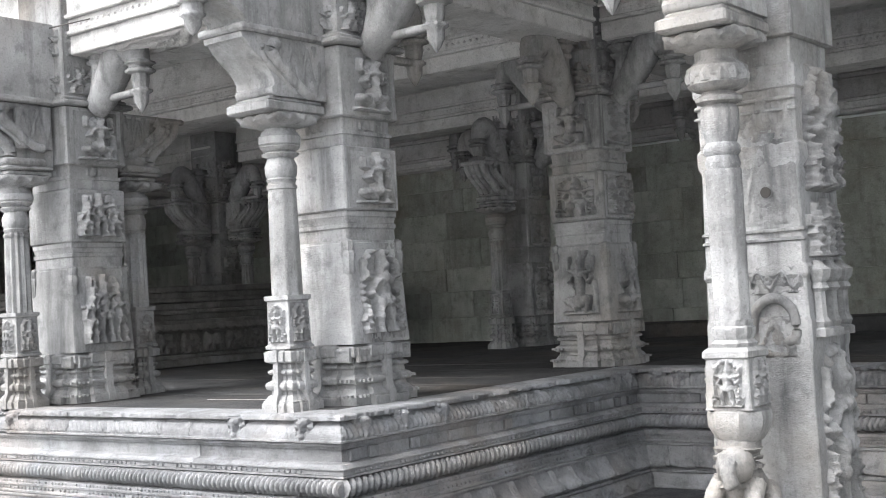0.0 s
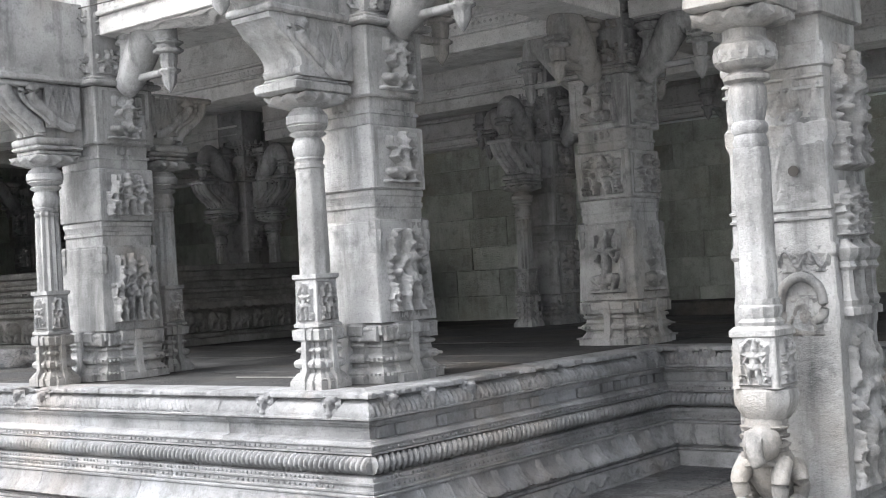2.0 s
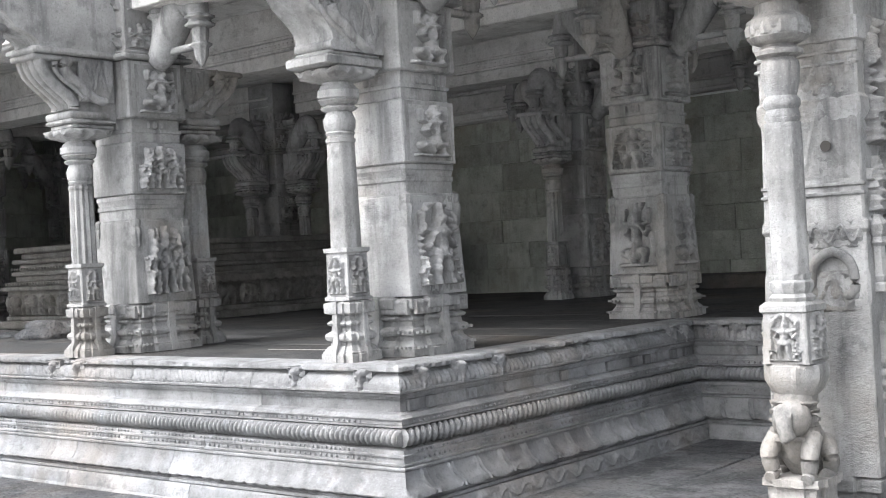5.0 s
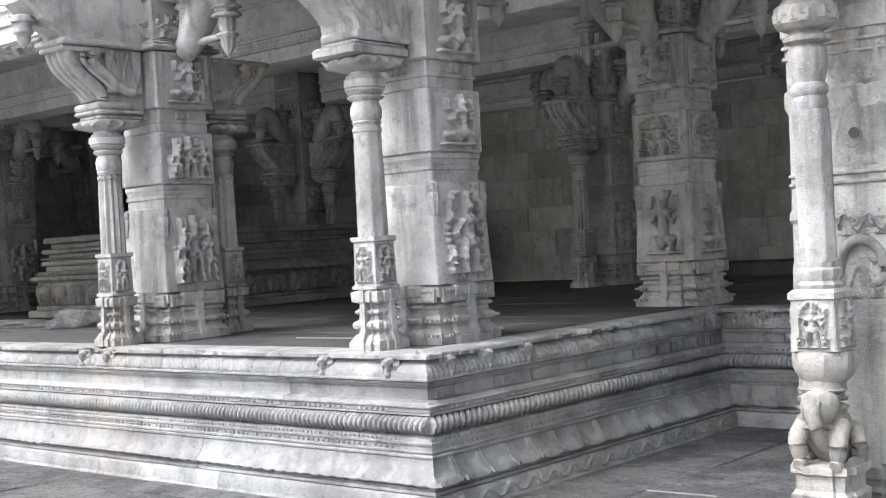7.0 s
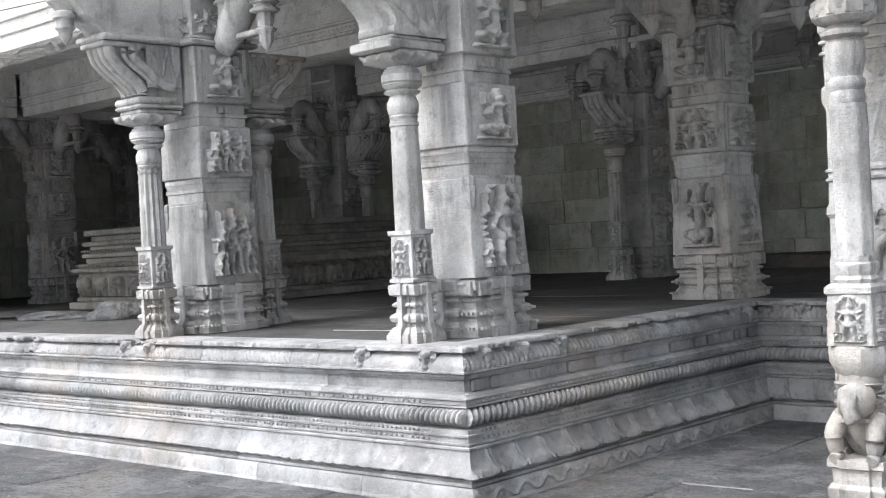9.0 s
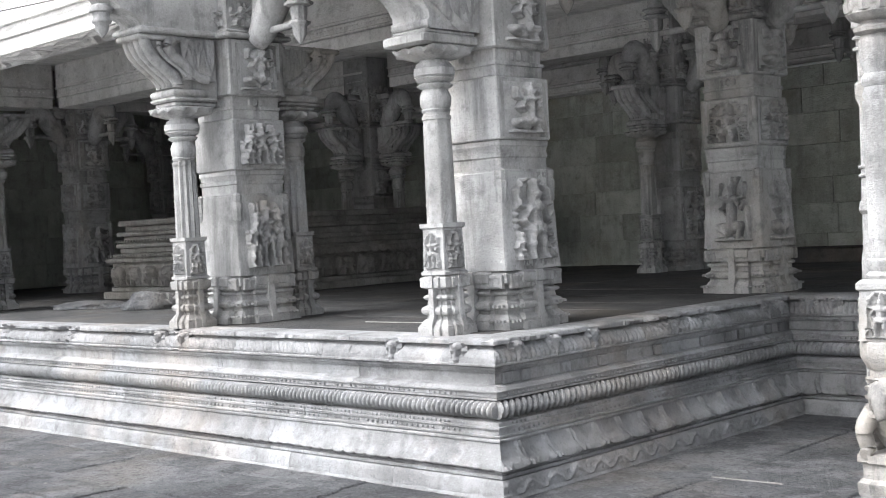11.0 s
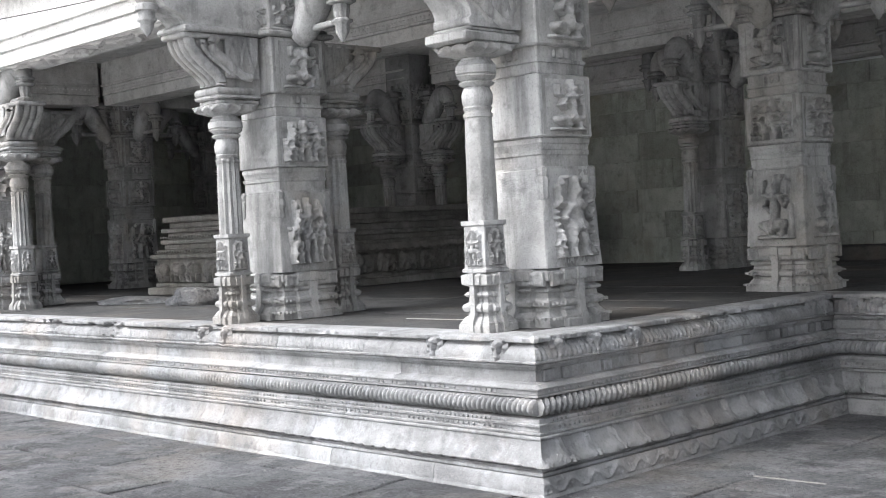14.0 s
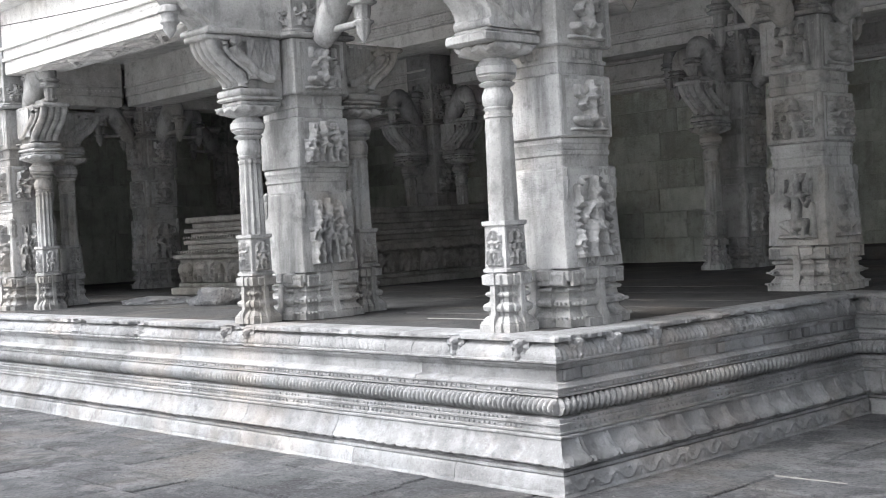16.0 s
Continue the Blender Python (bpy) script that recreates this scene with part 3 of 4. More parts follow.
for i, y in enumerate(YS):
    for a, b in zip(XS, XS[1:]):
        z0 = (3.92, 4.0, 4.12)[i]
        beam(a + 0.3, b - 0.3, y - 0.3, y + 0.3, z0, CEIL_Z, "pale granite beam with beaded mouldings spanning two pillars")
soffit = relief("soffit_carving", 1.9, 0.4, 0.03, scroll_form, 110, 22)
for x in (-8.1, -6.1, -2.2):
    tagged(part("trim", soffit, M_BEAM, None, "", pose(x, 0.62, 3.915, 90) @ pose(0, 0, -0.42)), "carved scroll band under the front beam", "carving", kind="structure")
for x in (-13.2, -0.6, 2.58):
    for a, b in zip(YS, YS[1:] + [WALL_Y + 0.25]):
        beam(x - 0.3, x + 0.3, a + 0.34, b - (0.34 if b < 10 else 0.57), 4.0, CEIL_Z, "grey granite beam with beaded mouldings running into the hall")
g = Geo()
x = -18.0
while x < 5:
    w = rnd.uniform(1.6, 2.6)
    g.box(x + 0.004, x + w - 0.004, 0.48, 0.9, CEIL_Z + 0.004, CEIL_Z + 0.62, 0.012)
    x += w
tagged(part("trim", g.mesh("trim", True, 30), M_BEAM), "pale granite upper course above the front beams", "cornice", kind="structure")


# ---- pillars ----
cache = {}


def made(key, fn):
    if key not in cache:
        cache[key] = fn()
    return cache[key]


def base_mouldings(low, top, h, grow):
    """A moulded pedestal profile from low to top for a shaft of half width h."""
    d = top - low
    steps = ((0.0, 1.0), (0.13, 1.0), (0.14, 0.86), (0.17, 0.86), (0.18, 0.72), (0.25, 0.42), (0.27, 0.2), (0.33, 0.16), (0.35, 0.5), (0.38, 0.62), (0.42, 0.66), (0.46, 0.55), (0.48, 0.3), (0.5, 0.12), (0.58, 0.06), (0.6, 0.36), (0.63, 0.44), (0.66, 0.3), (0.68, 0.02), (0.76, 0.0), (0.78, 0.4), (0.8, 0.62), (0.95, 0.66), (0.97, 0.4), (1.0, 0.0))
    return [(low + d * a, h + grow * b) for a, b in steps]


def bands(g, low, top, h, grow, half):
    """Upright bands up the middle of a pedestal's four faces, stepping with its mouldings."""
    for ca, sa in ((1, 0), (0, 1), (-1, 0), (0, -1)):
        rings = []
        for z, q in ((low, h + grow * 1.12), (low + (top - low) * 0.2, h + grow * 1.1), (low + (top - low) * 0.3, h + grow * 0.8), (low + (top - low) * 0.78, h + grow * 0.72), (low + (top - low) * 0.8, h + grow * 0.85), (top - 0.004, h + grow * 0.8)):
            rings.append([(a * ca - b * sa, a * sa + b * ca, z) for a, b in ((-half, -q), (half, -q), (half, -h * 0.5), (-half, -h * 0.5))])
        g.rings(rings)
    return g


def dentils(g, z, q, count, size):
    """A row of small teeth round a square moulding."""
    for ca, sa in ((1, 0), (0, 1), (-1, 0), (0, -1)):
        for k in range(count):
            a = (-1 + (2 * k + 1) / count) * q * 0.9
            c = [(a - size, -q - size * 0.7), (a + size, -q - size * 0.7), (a + size, -q + 0.02), (a - size, -q + 0.02)]
            g.rings([[(x * ca - y * sa, x * sa + y * ca, z + dz) for x, y in c] for dz in (-size, size)])
    return g


FACE = {"-y": 0, "+x": 90, "+y": 180, "-x": 270}


def colonnette(owner, side, ribbed_corbel=True):
    """A slender engaged column with pedestal, die, fluted shaft, bell, cushion and petalled abacus, and its S-shaped corbel."""
    col = new("colonnette")
    col.parent = owner
    col.matrix_basis = pose(0, 0, 0, 0, 0, FACE[side]) @ pose(0, -0.61, 0)
    tagged(col, "slender engaged colonnette with a fluted shaft")

    def pedestal():
        g = Geo()
        g.stack(RATHA, base_mouldings(0, 0.42, 0.098, 0.07), jitter=0.002)
        bands(g, 0, 0.42, 0.098, 0.07, 0.022)
        return g.mesh("pedestal", True, 30)

    def die():
        return Geo().stack(SQUARE, [(0.42, 0.118), (0.44, 0.118), (0.45, 0.106), (0.74, 0.1), (0.75, 0.115), (0.78, 0.115)], jitter=0.0015).mesh("die", True, 30)

    def shaft():
        g = Geo()
        d = 0.1 if ribbed_corbel else 0.0
        g.lathe([(0.78, 0.106), (1.0, 0.104), (1.3, 0.1), (1.5 - d, 0.096), (1.505 - d, 0.104), (1.53 - d, 0.104), (1.535 - d, 0.094), (1.55 - d, 0.094)], n=48, lobes=12 if ribbed_corbel else 8, depth=0.15 if ribbed_corbel else 0.06)
        return g.mesh("shaft", True, 50)

    def bell():
        g = Geo()
        g.lathe([(1.55, 0.094), (1.57, 0.105), (1.58, 0.095), (1.6, 0.108), (1.66, 0.112), (1.7, 0.095), (1.715, 0.09), (1.73, 0.12), (1.745, 0.13), (1.76, 0.105)], n=24, lobes=8, depth=0.06)
        g.stack(OCTA, [(1.755, 0.095), (1.775, 0.125), (1.79, 0.138), (1.8, 0.128), (1.81, 0.142), (1.86, 0.142), (1.868, 0.13), (1.89, 0.12), (1.9, 0.105), (1.93, 0.105)], jitter=0.002)
        return g.mesh("bell", True, 50)

    def abacus():
        g = Geo()
        rings = []
        for z, r, d in ((1.915, 0.11, 0.0), (1.94, 0.17, 0.02), (1.965, 0.215, 0.05), (1.985, 0.24, 0.09), (2.0, 0.235, 0.05), (2.005, 0.2, 0)):
            ring = []
            for i in range(48):
                t = 2 * math.pi * i / 48
                sq = 1 / max(abs(math.cos(t)), abs(math.sin(t))) ** 0.75
                ring.append((math.cos(t) * r * sq * (1 - d * abs(math.sin(t * 6))), math.sin(t) * r * sq * (1 - d * abs(math.sin(t * 6))), z - 0.4 * d * (1 - abs(math.sin(t * 6)))))
            rings.append(ring)
        g.rings(rings)
        if ribbed_corbel:
            g.box(-0.16, 0.16, -0.16, 0.26, 2.006, 2.05, 0.012)
            g.box(-0.19, 0.19, -0.19, 0.26, 2.05, 2.085, 0.012)
        else:
            g.box(-0.2, 0.2, -0.3, 0.26, 2.006, 2.075, 0.012)
            g.box(-0.17, 0.17, -0.24, 0.26, 2.075, 2.11, 0.012)
        return g.mesh("abacus", True, 40)

    def corbel():
        """Broad: one swelling face with two side scrolls. Ribbed: four rounded ribs sweeping up."""
        g = Geo()
        prof = [(1.98, 0.13), (2.0, 0.17), (2.045, 0.17), (2.06, 0.14), (2.09, 0.135), (2.13, 0.15), (2.18, 0.195), (2.23, 0.26), (2.28, 0.325), (2.33, 0.38), (2.38, 0.42), (2.43, 0.44), (2.46, 0.445), (2.47, 0.475), (2.5, 0.48), (2.505, 0.46)]
        half = 0.17 if ribbed_corbel else 0.18
        if not ribbed_corbel:
            prof = [(2.11, 0.19), (2.13, 0.22), (2.16, 0.225), (2.18, 0.205), (2.22, 0.21), (2.26, 0.235), (2.3, 0.27), (2.34, 0.32), (2.38, 0.375), (2.42, 0.42), (2.455, 0.445), (2.465, 0.48), (2.5, 0.485), (2.505, 0.47)]
        back = 0.0 if not ribbed_corbel else 0.045
        g.rings([[(-half + back, -u + back, z), (half - back, -u + back, z), (half - back, 0.3, z), (-half + back, 0.3, z)] for z, u in prof])
        line = [(z, u) for z, u in prof if 2.05 < z < 2.465]
        if ribbed_corbel:
            for k in range(4):
                x = -half + 0.045 + k * (2 * half - 0.09) / 3
                g.tube(arc([(x, -u + 0.03, z) for z, u in line], 3), [0.05] * (3 * (len(line) - 1) + 1), 10)
            g.box(-half - 0.02, half + 0.02, -0.19, 0.2, 1.985, 2.05, 0.016)
            g.box(-half - 0.01, half + 0.01, -0.5, 0.2, 2.455, 2.505, 0.012)
        return g.mesh("corbel", True, 50)

    def scroll(sx, inner):
        """A raised curl on the corbel's side."""
        half = 0.172 if ribbed_corbel else 0.18
        if inner:
            path = [(sx * (half - 0.01), -0.16, 2.47), (sx * half, -0.22, 2.42), (sx * half, -0.18, 2.34), (sx * half, -0.08, 2.28), (sx * half, 0.0, 2.21), (sx * half, 0.1, 2.15), (sx * half, 0.18, 2.14)]
        else:
            path = [(sx * half, -0.3, 2.44), (sx * half, -0.3, 2.38), (sx * half, -0.23, 2.3), (sx * half, -0.12, 2.23), (sx * half, -0.05, 2.16)]
        line = arc(path, 4)
        return Geo().tube(line, [(0.055 if inner else 0.026) - 0.0008 * k for k in range(len(line))], 8, 0.7).mesh("scroll", True, 60)

    for sx in (-1, 1):
        for inner in (True, False):
            part("scroll", made("c_curl%d%s%s" % (sx, inner, ribbed_corbel), lambda: scroll(sx, inner)), M_PILLAR, owner, "", pose(0, 0, 0, 0, 0, FACE[side]) @ pose(0, -0.61, 0))
    part("pedestal", made("c_ped", pedestal), M_PILLAR, col)
    part("die", made("c_die", die), M_PILLAR, col)
    part("shaft", made("c_shaft" + str(ribbed_corbel), shaft), M_PILLAR, col)
    drop = pose(0, 0, -0.1 if ribbed_corbel else 0.0)
    part("bell", made("c_bell", bell), M_PILLAR, col, "", drop)
    part("abacus", made("c_abacus" + str(ribbed_corbel), abacus), M_PILLAR, col, "petalled stone abacus", drop)
    for rz in (0, 90, 270):
        c, s = math.cos(radians(rz)), math.sin(radians(rz))
        part("carved_relief", made("c_rel", lambda: relief("carved_relief", 0.17, 0.27, 0.04, upright_form, 36, 52)), M_PILLAR, col, "", pose(s * 0.102, -c * 0.102, 0.46, 0, 0, rz))
    part("corbel", made("c_corbel" + str(ribbed_corbel), corbel), M_PILLAR, owner, "S-shaped fluted stone corbel", pose(0, 0, 0, 0, 0, FACE[side]) @ pose(0, -0.61, 0))
    if side == "-y" and owner.location.y < 2:
        beam_end(owner)
    for sgn in (-1, 1):
        part("scroll_panel", made("c_scroll", lambda: relief("scroll_panel", 0.34, 0.36, 0.01, scroll_form, 36, 36)), M_PILLAR, owner, "", pose(0, 0, 0, 0, 0, FACE[side]) @ pose(sgn * 0.178, -0.52, 2.13, 0, 0, 90 * sgn))


def beam_end(owner, lift=0.0):
    """A moulded beam end over the corbel with a hanging bud."""
    def body():
        g = Geo()
        g.box(-0.22, 0.22, -1.12, -0.3, 2.506, 2.56, 0.015)
        prof = [(2.56, 1.05), (2.6, 1.06), (2.64, 1.1), (2.7, 1.26), (2.8, 1.34), (2.84, 1.4), (2.95, 1.4), (3.0, 1.34), (3.2, 1.34)]
        g.rings([[(-0.18, -u, z), (0.18, -u, z), (0.18, -0.29, z), (-0.18, -0.29, z)] for z, u in prof])
        return g.mesh("beam_end", True, 30)

    def bud():
        g = Geo()
        g.lathe([(2.74, 0.07), (2.72, 0.1), (2.68, 0.1), (2.67, 0.075), (2.62, 0.07), (2.61, 0.085), (2.59, 0.085), (2.575, 0.06), (2.53, 0.055), (2.49, 0.03), (2.465, 0.004)], 0, -1.34, 16, 8, 0.12)
        return g.mesh("bud", True, 60)

    part("beam_end", made("e_body", body), M_PILLAR, owner, "moulded stone beam end", pose(0, 0, lift))
    part("bud", made("e_bud", bud), M_PILLAR, owner, "hanging stone lotus bud", pose(0, 0, lift))


def arc(points, n=6):
    """A smooth line through points."""
    out = []
    p = [Vector(points[0])] + [Vector(q) for q in points] + [Vector(points[-1])]
    for a, b, c, d in zip(p, p[1:], p[2:], p[3:]):
        for k in range(n):
            t = k / n
            out.append(0.5 * ((2 * b) + (c - a) * t + (2 * a - 5 * b + 4 * c - d) * t * t + (3 * b - a - 3 * c + d) * t ** 3))
    out.append(p[-1])
    return out


def trunk_bracket(owner, side, z=2.53, reach=1.0):
    """A curling stone bracket: a bulging S-shaped body, an arched arm over an opening and a hanging bud."""
    br = new("bracket")
    br.parent = owner
    br.matrix_basis = pose(0, 0, 0, 0, 0, FACE[side]) @ pose(0, 0, z - 2.53 - 2.5 * 0.3) @ Matrix.Diagonal((1.0, 1.0, 1.3, 1.0))
    tagged(br, "curling carved stone bracket with a hanging bud")

    def body():
        """A horn rising beside the pillar, with ringed petals round its mouth."""
        g = Geo()
        path = arc([(0, -0.3, 2.52), (0, -0.34, 2.53), (0, -0.4, 2.6), (0, -0.45, 2.7), (0, -0.46, 2.8), (0, -0.43, 2.88)], 5)
        n = len(path)
        g.tube(path, [0.06 + 0.05 * k / n for k in range(n)], 14, 1.2)
        g.lathe([(2.76, 0.1), (2.775, 0.135), (2.79, 0.14), (2.8, 0.115), (2.82, 0.125), (2.84, 0.165), (2.85, 0.165), (2.865, 0.12), (2.92, 0.11)], 0.0, -0.45, 32, 8, 0.14)
        g.box(-0.14, 0.14, -0.6, -0.3, 2.87, 2.93, 0.012)
        return g.mesh("body", True, 60)

    def arm():
        """A ringed trunk arching out and down, and the strut under it."""
        g = Geo()
        path = arc([(0, -0.34, 2.5), (0, -0.46, 2.58), (0, -0.58, 2.7), (0, -0.69, 2.81), (0, -0.79, 2.85), (0, -0.88, 2.81), (0, -0.92, 2.72), (0, -0.93, 2.68)], 7)
        n = len(path)
        g.tube(path, [0.085 + 0.045 * math.sin(math.pi * min(1.0, k / n * 1.25)) + 0.004 * (k % 2) for k in range(n)], 14, 1.15)
        g.box(-0.09, 0.09, -0.9, -0.66, 2.86, 2.93, 0.015)
        g.box(-0.04, 0.04, -0.94, -0.4, 2.52, 2.56, 0.01)
        return g.mesh("arm", True, 60)

    def bud():
        g = Geo()
        g.lathe([(2.74, 0.08), (2.73, 0.125), (2.715, 0.13), (2.7, 0.085), (2.69, 0.1), (2.675, 0.13), (2.66, 0.125), (2.65, 0.075), (2.6, 0.072), (2.56, 0.06), (2.55, 0.095), (2.535, 0.095), (2.52, 0.065), (2.47, 0.06), (2.43, 0.032), (2.4, 0.004)], 0, -0.93, 32, 8, 0.16)
        return g.mesh("bud", True, 60)

    part("body", made("b_body", body), M_PILLAR, br)
    part("arm", made("b_arm", arm), M_PILLAR, br)
    part("bud", made("b_bud", bud), M_PILLAR, br)


def pillar(x, y, cols, carved, brackets, label, fig=("stand", "crowd"), ribs=True):
    """A square carved pillar: moulded pedestal, shaft with reliefs, neck, panel block, neck, upper block and frieze block."""
    ob = thing("carved_pillar", pose(x, y, 1.0), label, "pillar", "carved pillars of the hall", "thing")

    def pedestal():
        g = Geo().stack(RATHA, base_mouldings(0, 0.42, 0.303, 0.072), jitter=0.003)
        bands(g, 0, 0.42, 0.303, 0.072, 0.034)
        dentils(g, 0.17, 0.346, 15, 0.009)
        dentils(g, 0.065, 0.36, 17, 0.009)
        return g.mesh("pedestal", True, 30)

    def shaft():
        g = Geo().stack(SQUARE, [(0.42, 0.312), (0.6, 0.305), (0.8, 0.295), (1.0, 0.285), (1.12, 0.28), (1.125, 0.272), (1.14, 0.272)], jitter=0.003)
        return g.mesh("shaft", True, 35)

    def neck():
        g = Geo()
        g.stack(SQUARE, [(1.14, 0.262), (1.22, 0.262), (1.23, 0.272), (1.26, 0.272)], jitter=0.002)
        g.stack(SQUARE, [(1.262, 0.262), (1.3, 0.27), (1.31, 0.275), (1.345, 0.275), (1.35, 0.265)], jitter=0.002)
        return g.mesh("neck", True, 30)

    def panel():
        return Geo().stack(SQUARE, [(1.35, 0.28), (1.36, 0.29), (1.5, 0.288), (1.65, 0.289), (1.79, 0.29), (1.8, 0.28)], jitter=0.002).mesh("panel_block", True, 30)

    def neck_up():
        g = Geo()
        g.stack(SQUARE, [(1.8, 0.255), (1.81, 0.262), (1.88, 0.262), (1.885, 0.275), (1.91, 0.275), (1.912, 0.258), (2.0, 0.262)], jitter=0.002)
        g.lathe([(1.91, 0.26), (1.925, 0.285), (1.96, 0.288), (1.99, 0.27), (1.998, 0.25)], n=120, lobes=24, depth=0.09)
        return g.mesh("neck", True, 30)

    def block():
        return Geo().stack(SQUARE, [(2.0, 0.295), (2.012, 0.308), (2.2, 0.305), (2.4, 0.307), (2.49, 0.308), (2.5, 0.295)], jitter=0.002).mesh("upper_block", True, 30)

    def frieze():
        g = Geo()
        g.box(-0.37, 0.37, -0.37, 0.37, 2.502, 2.545, 0.012)
        g.box(-0.33, 0.33, -0.33, 0.33, 2.545, 2.58, 0.012)
        g.box(-0.3, 0.3, -0.3, 0.3, 2.58, 3.69, 0.008)
        return g.mesh("frieze_block", True, 30)

    part("pedestal", made("p_ped", pedestal), M_PILLAR, ob)
    part("shaft", made("p_shaft", shaft), M_PILLAR, ob)
    for sx in (-1, 1):
        for sy in (-1, 1):
            part("turret", made("p_turret", lambda: Geo().lathe([(0.9, 0.03), (0.92, 0.045), (0.98, 0.042), (1.0, 0.05), (1.05, 0.052), (1.07, 0.038), (1.1, 0.046), (1.13, 0.044), (1.145, 0.02), (1.15, 0.006)], n=16, lobes=8, depth=0.15).mesh("turret")), M_PILLAR, ob, "", pose(sx * 0.262, sy * 0.262, 0))
    part("neck", made("p_neck", neck), M_PILLAR, ob)
    part("panel_block", made("p_panel", panel), M_PILLAR, ob)
    part("neck", made("p_neck2", neck_up), M_PILLAR, ob)
    part("upper_block", made("p_block", block), M_PILLAR, ob)
    part("frieze_block", made("p_frieze", frieze), M_PILLAR, ob)
    forms = {"stand": upright_form, "seat": seated_form, "crowd": crowd_form}
    for side in carved:
        turn = pose(0, 0, 0, 0, 0, FACE[side])
        low_, high_ = fig
        part("carved_relief", made("r1" + low_, lambda: relief("carved_relief", 0.5, 0.68, 0.095, forms[low_], 80, 112, 0.03, 0.01)), M_PILLAR, ob, "worn deep relief on the shaft", turn @ pose(0, -0.3, 0.44, -2.6))
        part("carved_relief", made("r2" + high_, lambda: relief("carved_relief", 0.5, 0.42, 0.09, forms[high_], 80, 72, 0.03, 0.012)), M_PILLAR, ob, "worn relief on the panel block", turn @ pose(0, -0.28, 1.37))
        part("carved_relief", made("r3", lambda: relief("carved_relief", 0.52, 0.47, 0.09, seated_form, 80, 76, 0.03, 0.012)), M_PILLAR, ob, "worn relief on the upper block", turn @ pose(0, -0.298, 2.02))
    for side in FACE:
        turn = pose(0, 0, 0, 0, 0, FACE[side])
        part("frieze", made("r4", lambda: relief("frieze", 0.54, 0.24, 0.045, crowd_form, 70, 34)), M_PILLAR, ob, "", turn @ pose(0, -0.295, 2.6))
        part("frieze", made("r5", lambda: relief("frieze", 0.54, 0.3, 0.045, crowd_form, 70, 40)), M_PILLAR, ob, "", turn @ pose(0, -0.295, 2.92))
        part("leaf_band", made("r6", lambda: relief("leaf_band", 0.56, 0.1, 0.02, leaf_form, 60, 10)), M_PILLAR, ob, "", turn @ pose(0, -0.33, 0.295))
    for side in cols:
        colonnette(ob, side, ribs)
    for side in brackets:
        trunk_bracket(ob, side)
    return ob


pillar(-0.65, 0.86, ("-y",), ("+x",), ("+x", "-x", "+y"), "pale carved granite pillar with one colonnette at the platform's corner", fig=("stand", "seat"), ribs=False)
pillar(-3.71, 0.83, ("-y", "+y"), ("+x",), ("+x", "-x"), "pale carved granite pillar with colonnettes before and behind it", fig=("crowd", "crowd"))
pillar(-0.64, 4.38, (), ("+x", "-y"), ("+x", "-x", "-y", "+y"), "grey carved granite pillar without colonnettes near the platform's step", fig=("seat", "stand"))
pillar(-4.22, 8.55, ("-y",), ("+x",), ("+x", "-x", "-y"), "dim carved granite pillar with a colonnette near the back wall", fig=("stand", "seat"))
pillar(-9.75, 0.85, ("+x", "+y"), ("+x", "-y"), ("+x", "-x"), "pale carved granite pillar with a colonnette facing the wide bay", fig=("crowd", "stand"))
pillar(-13.2, 4.72, (), ("+x", "-y"), ("+x", "-x", "-y", "+y"), "dark carved granite pillar deep in the hall", fig=("stand", "seat"))
pillar(-16.3, 8.4, (), ("+x", "-y"), ("+x", "-x", "-y", "+y"), "dark carved granite pillar deep in the hall", fig=("stand", "seat"))
pillar(-10.24, 8.5, ("-y", "+x"), ("+x",), ("+x", "-y"), "dim carved granite pillar behind the stepped stage", fig=("stand", "crowd"))


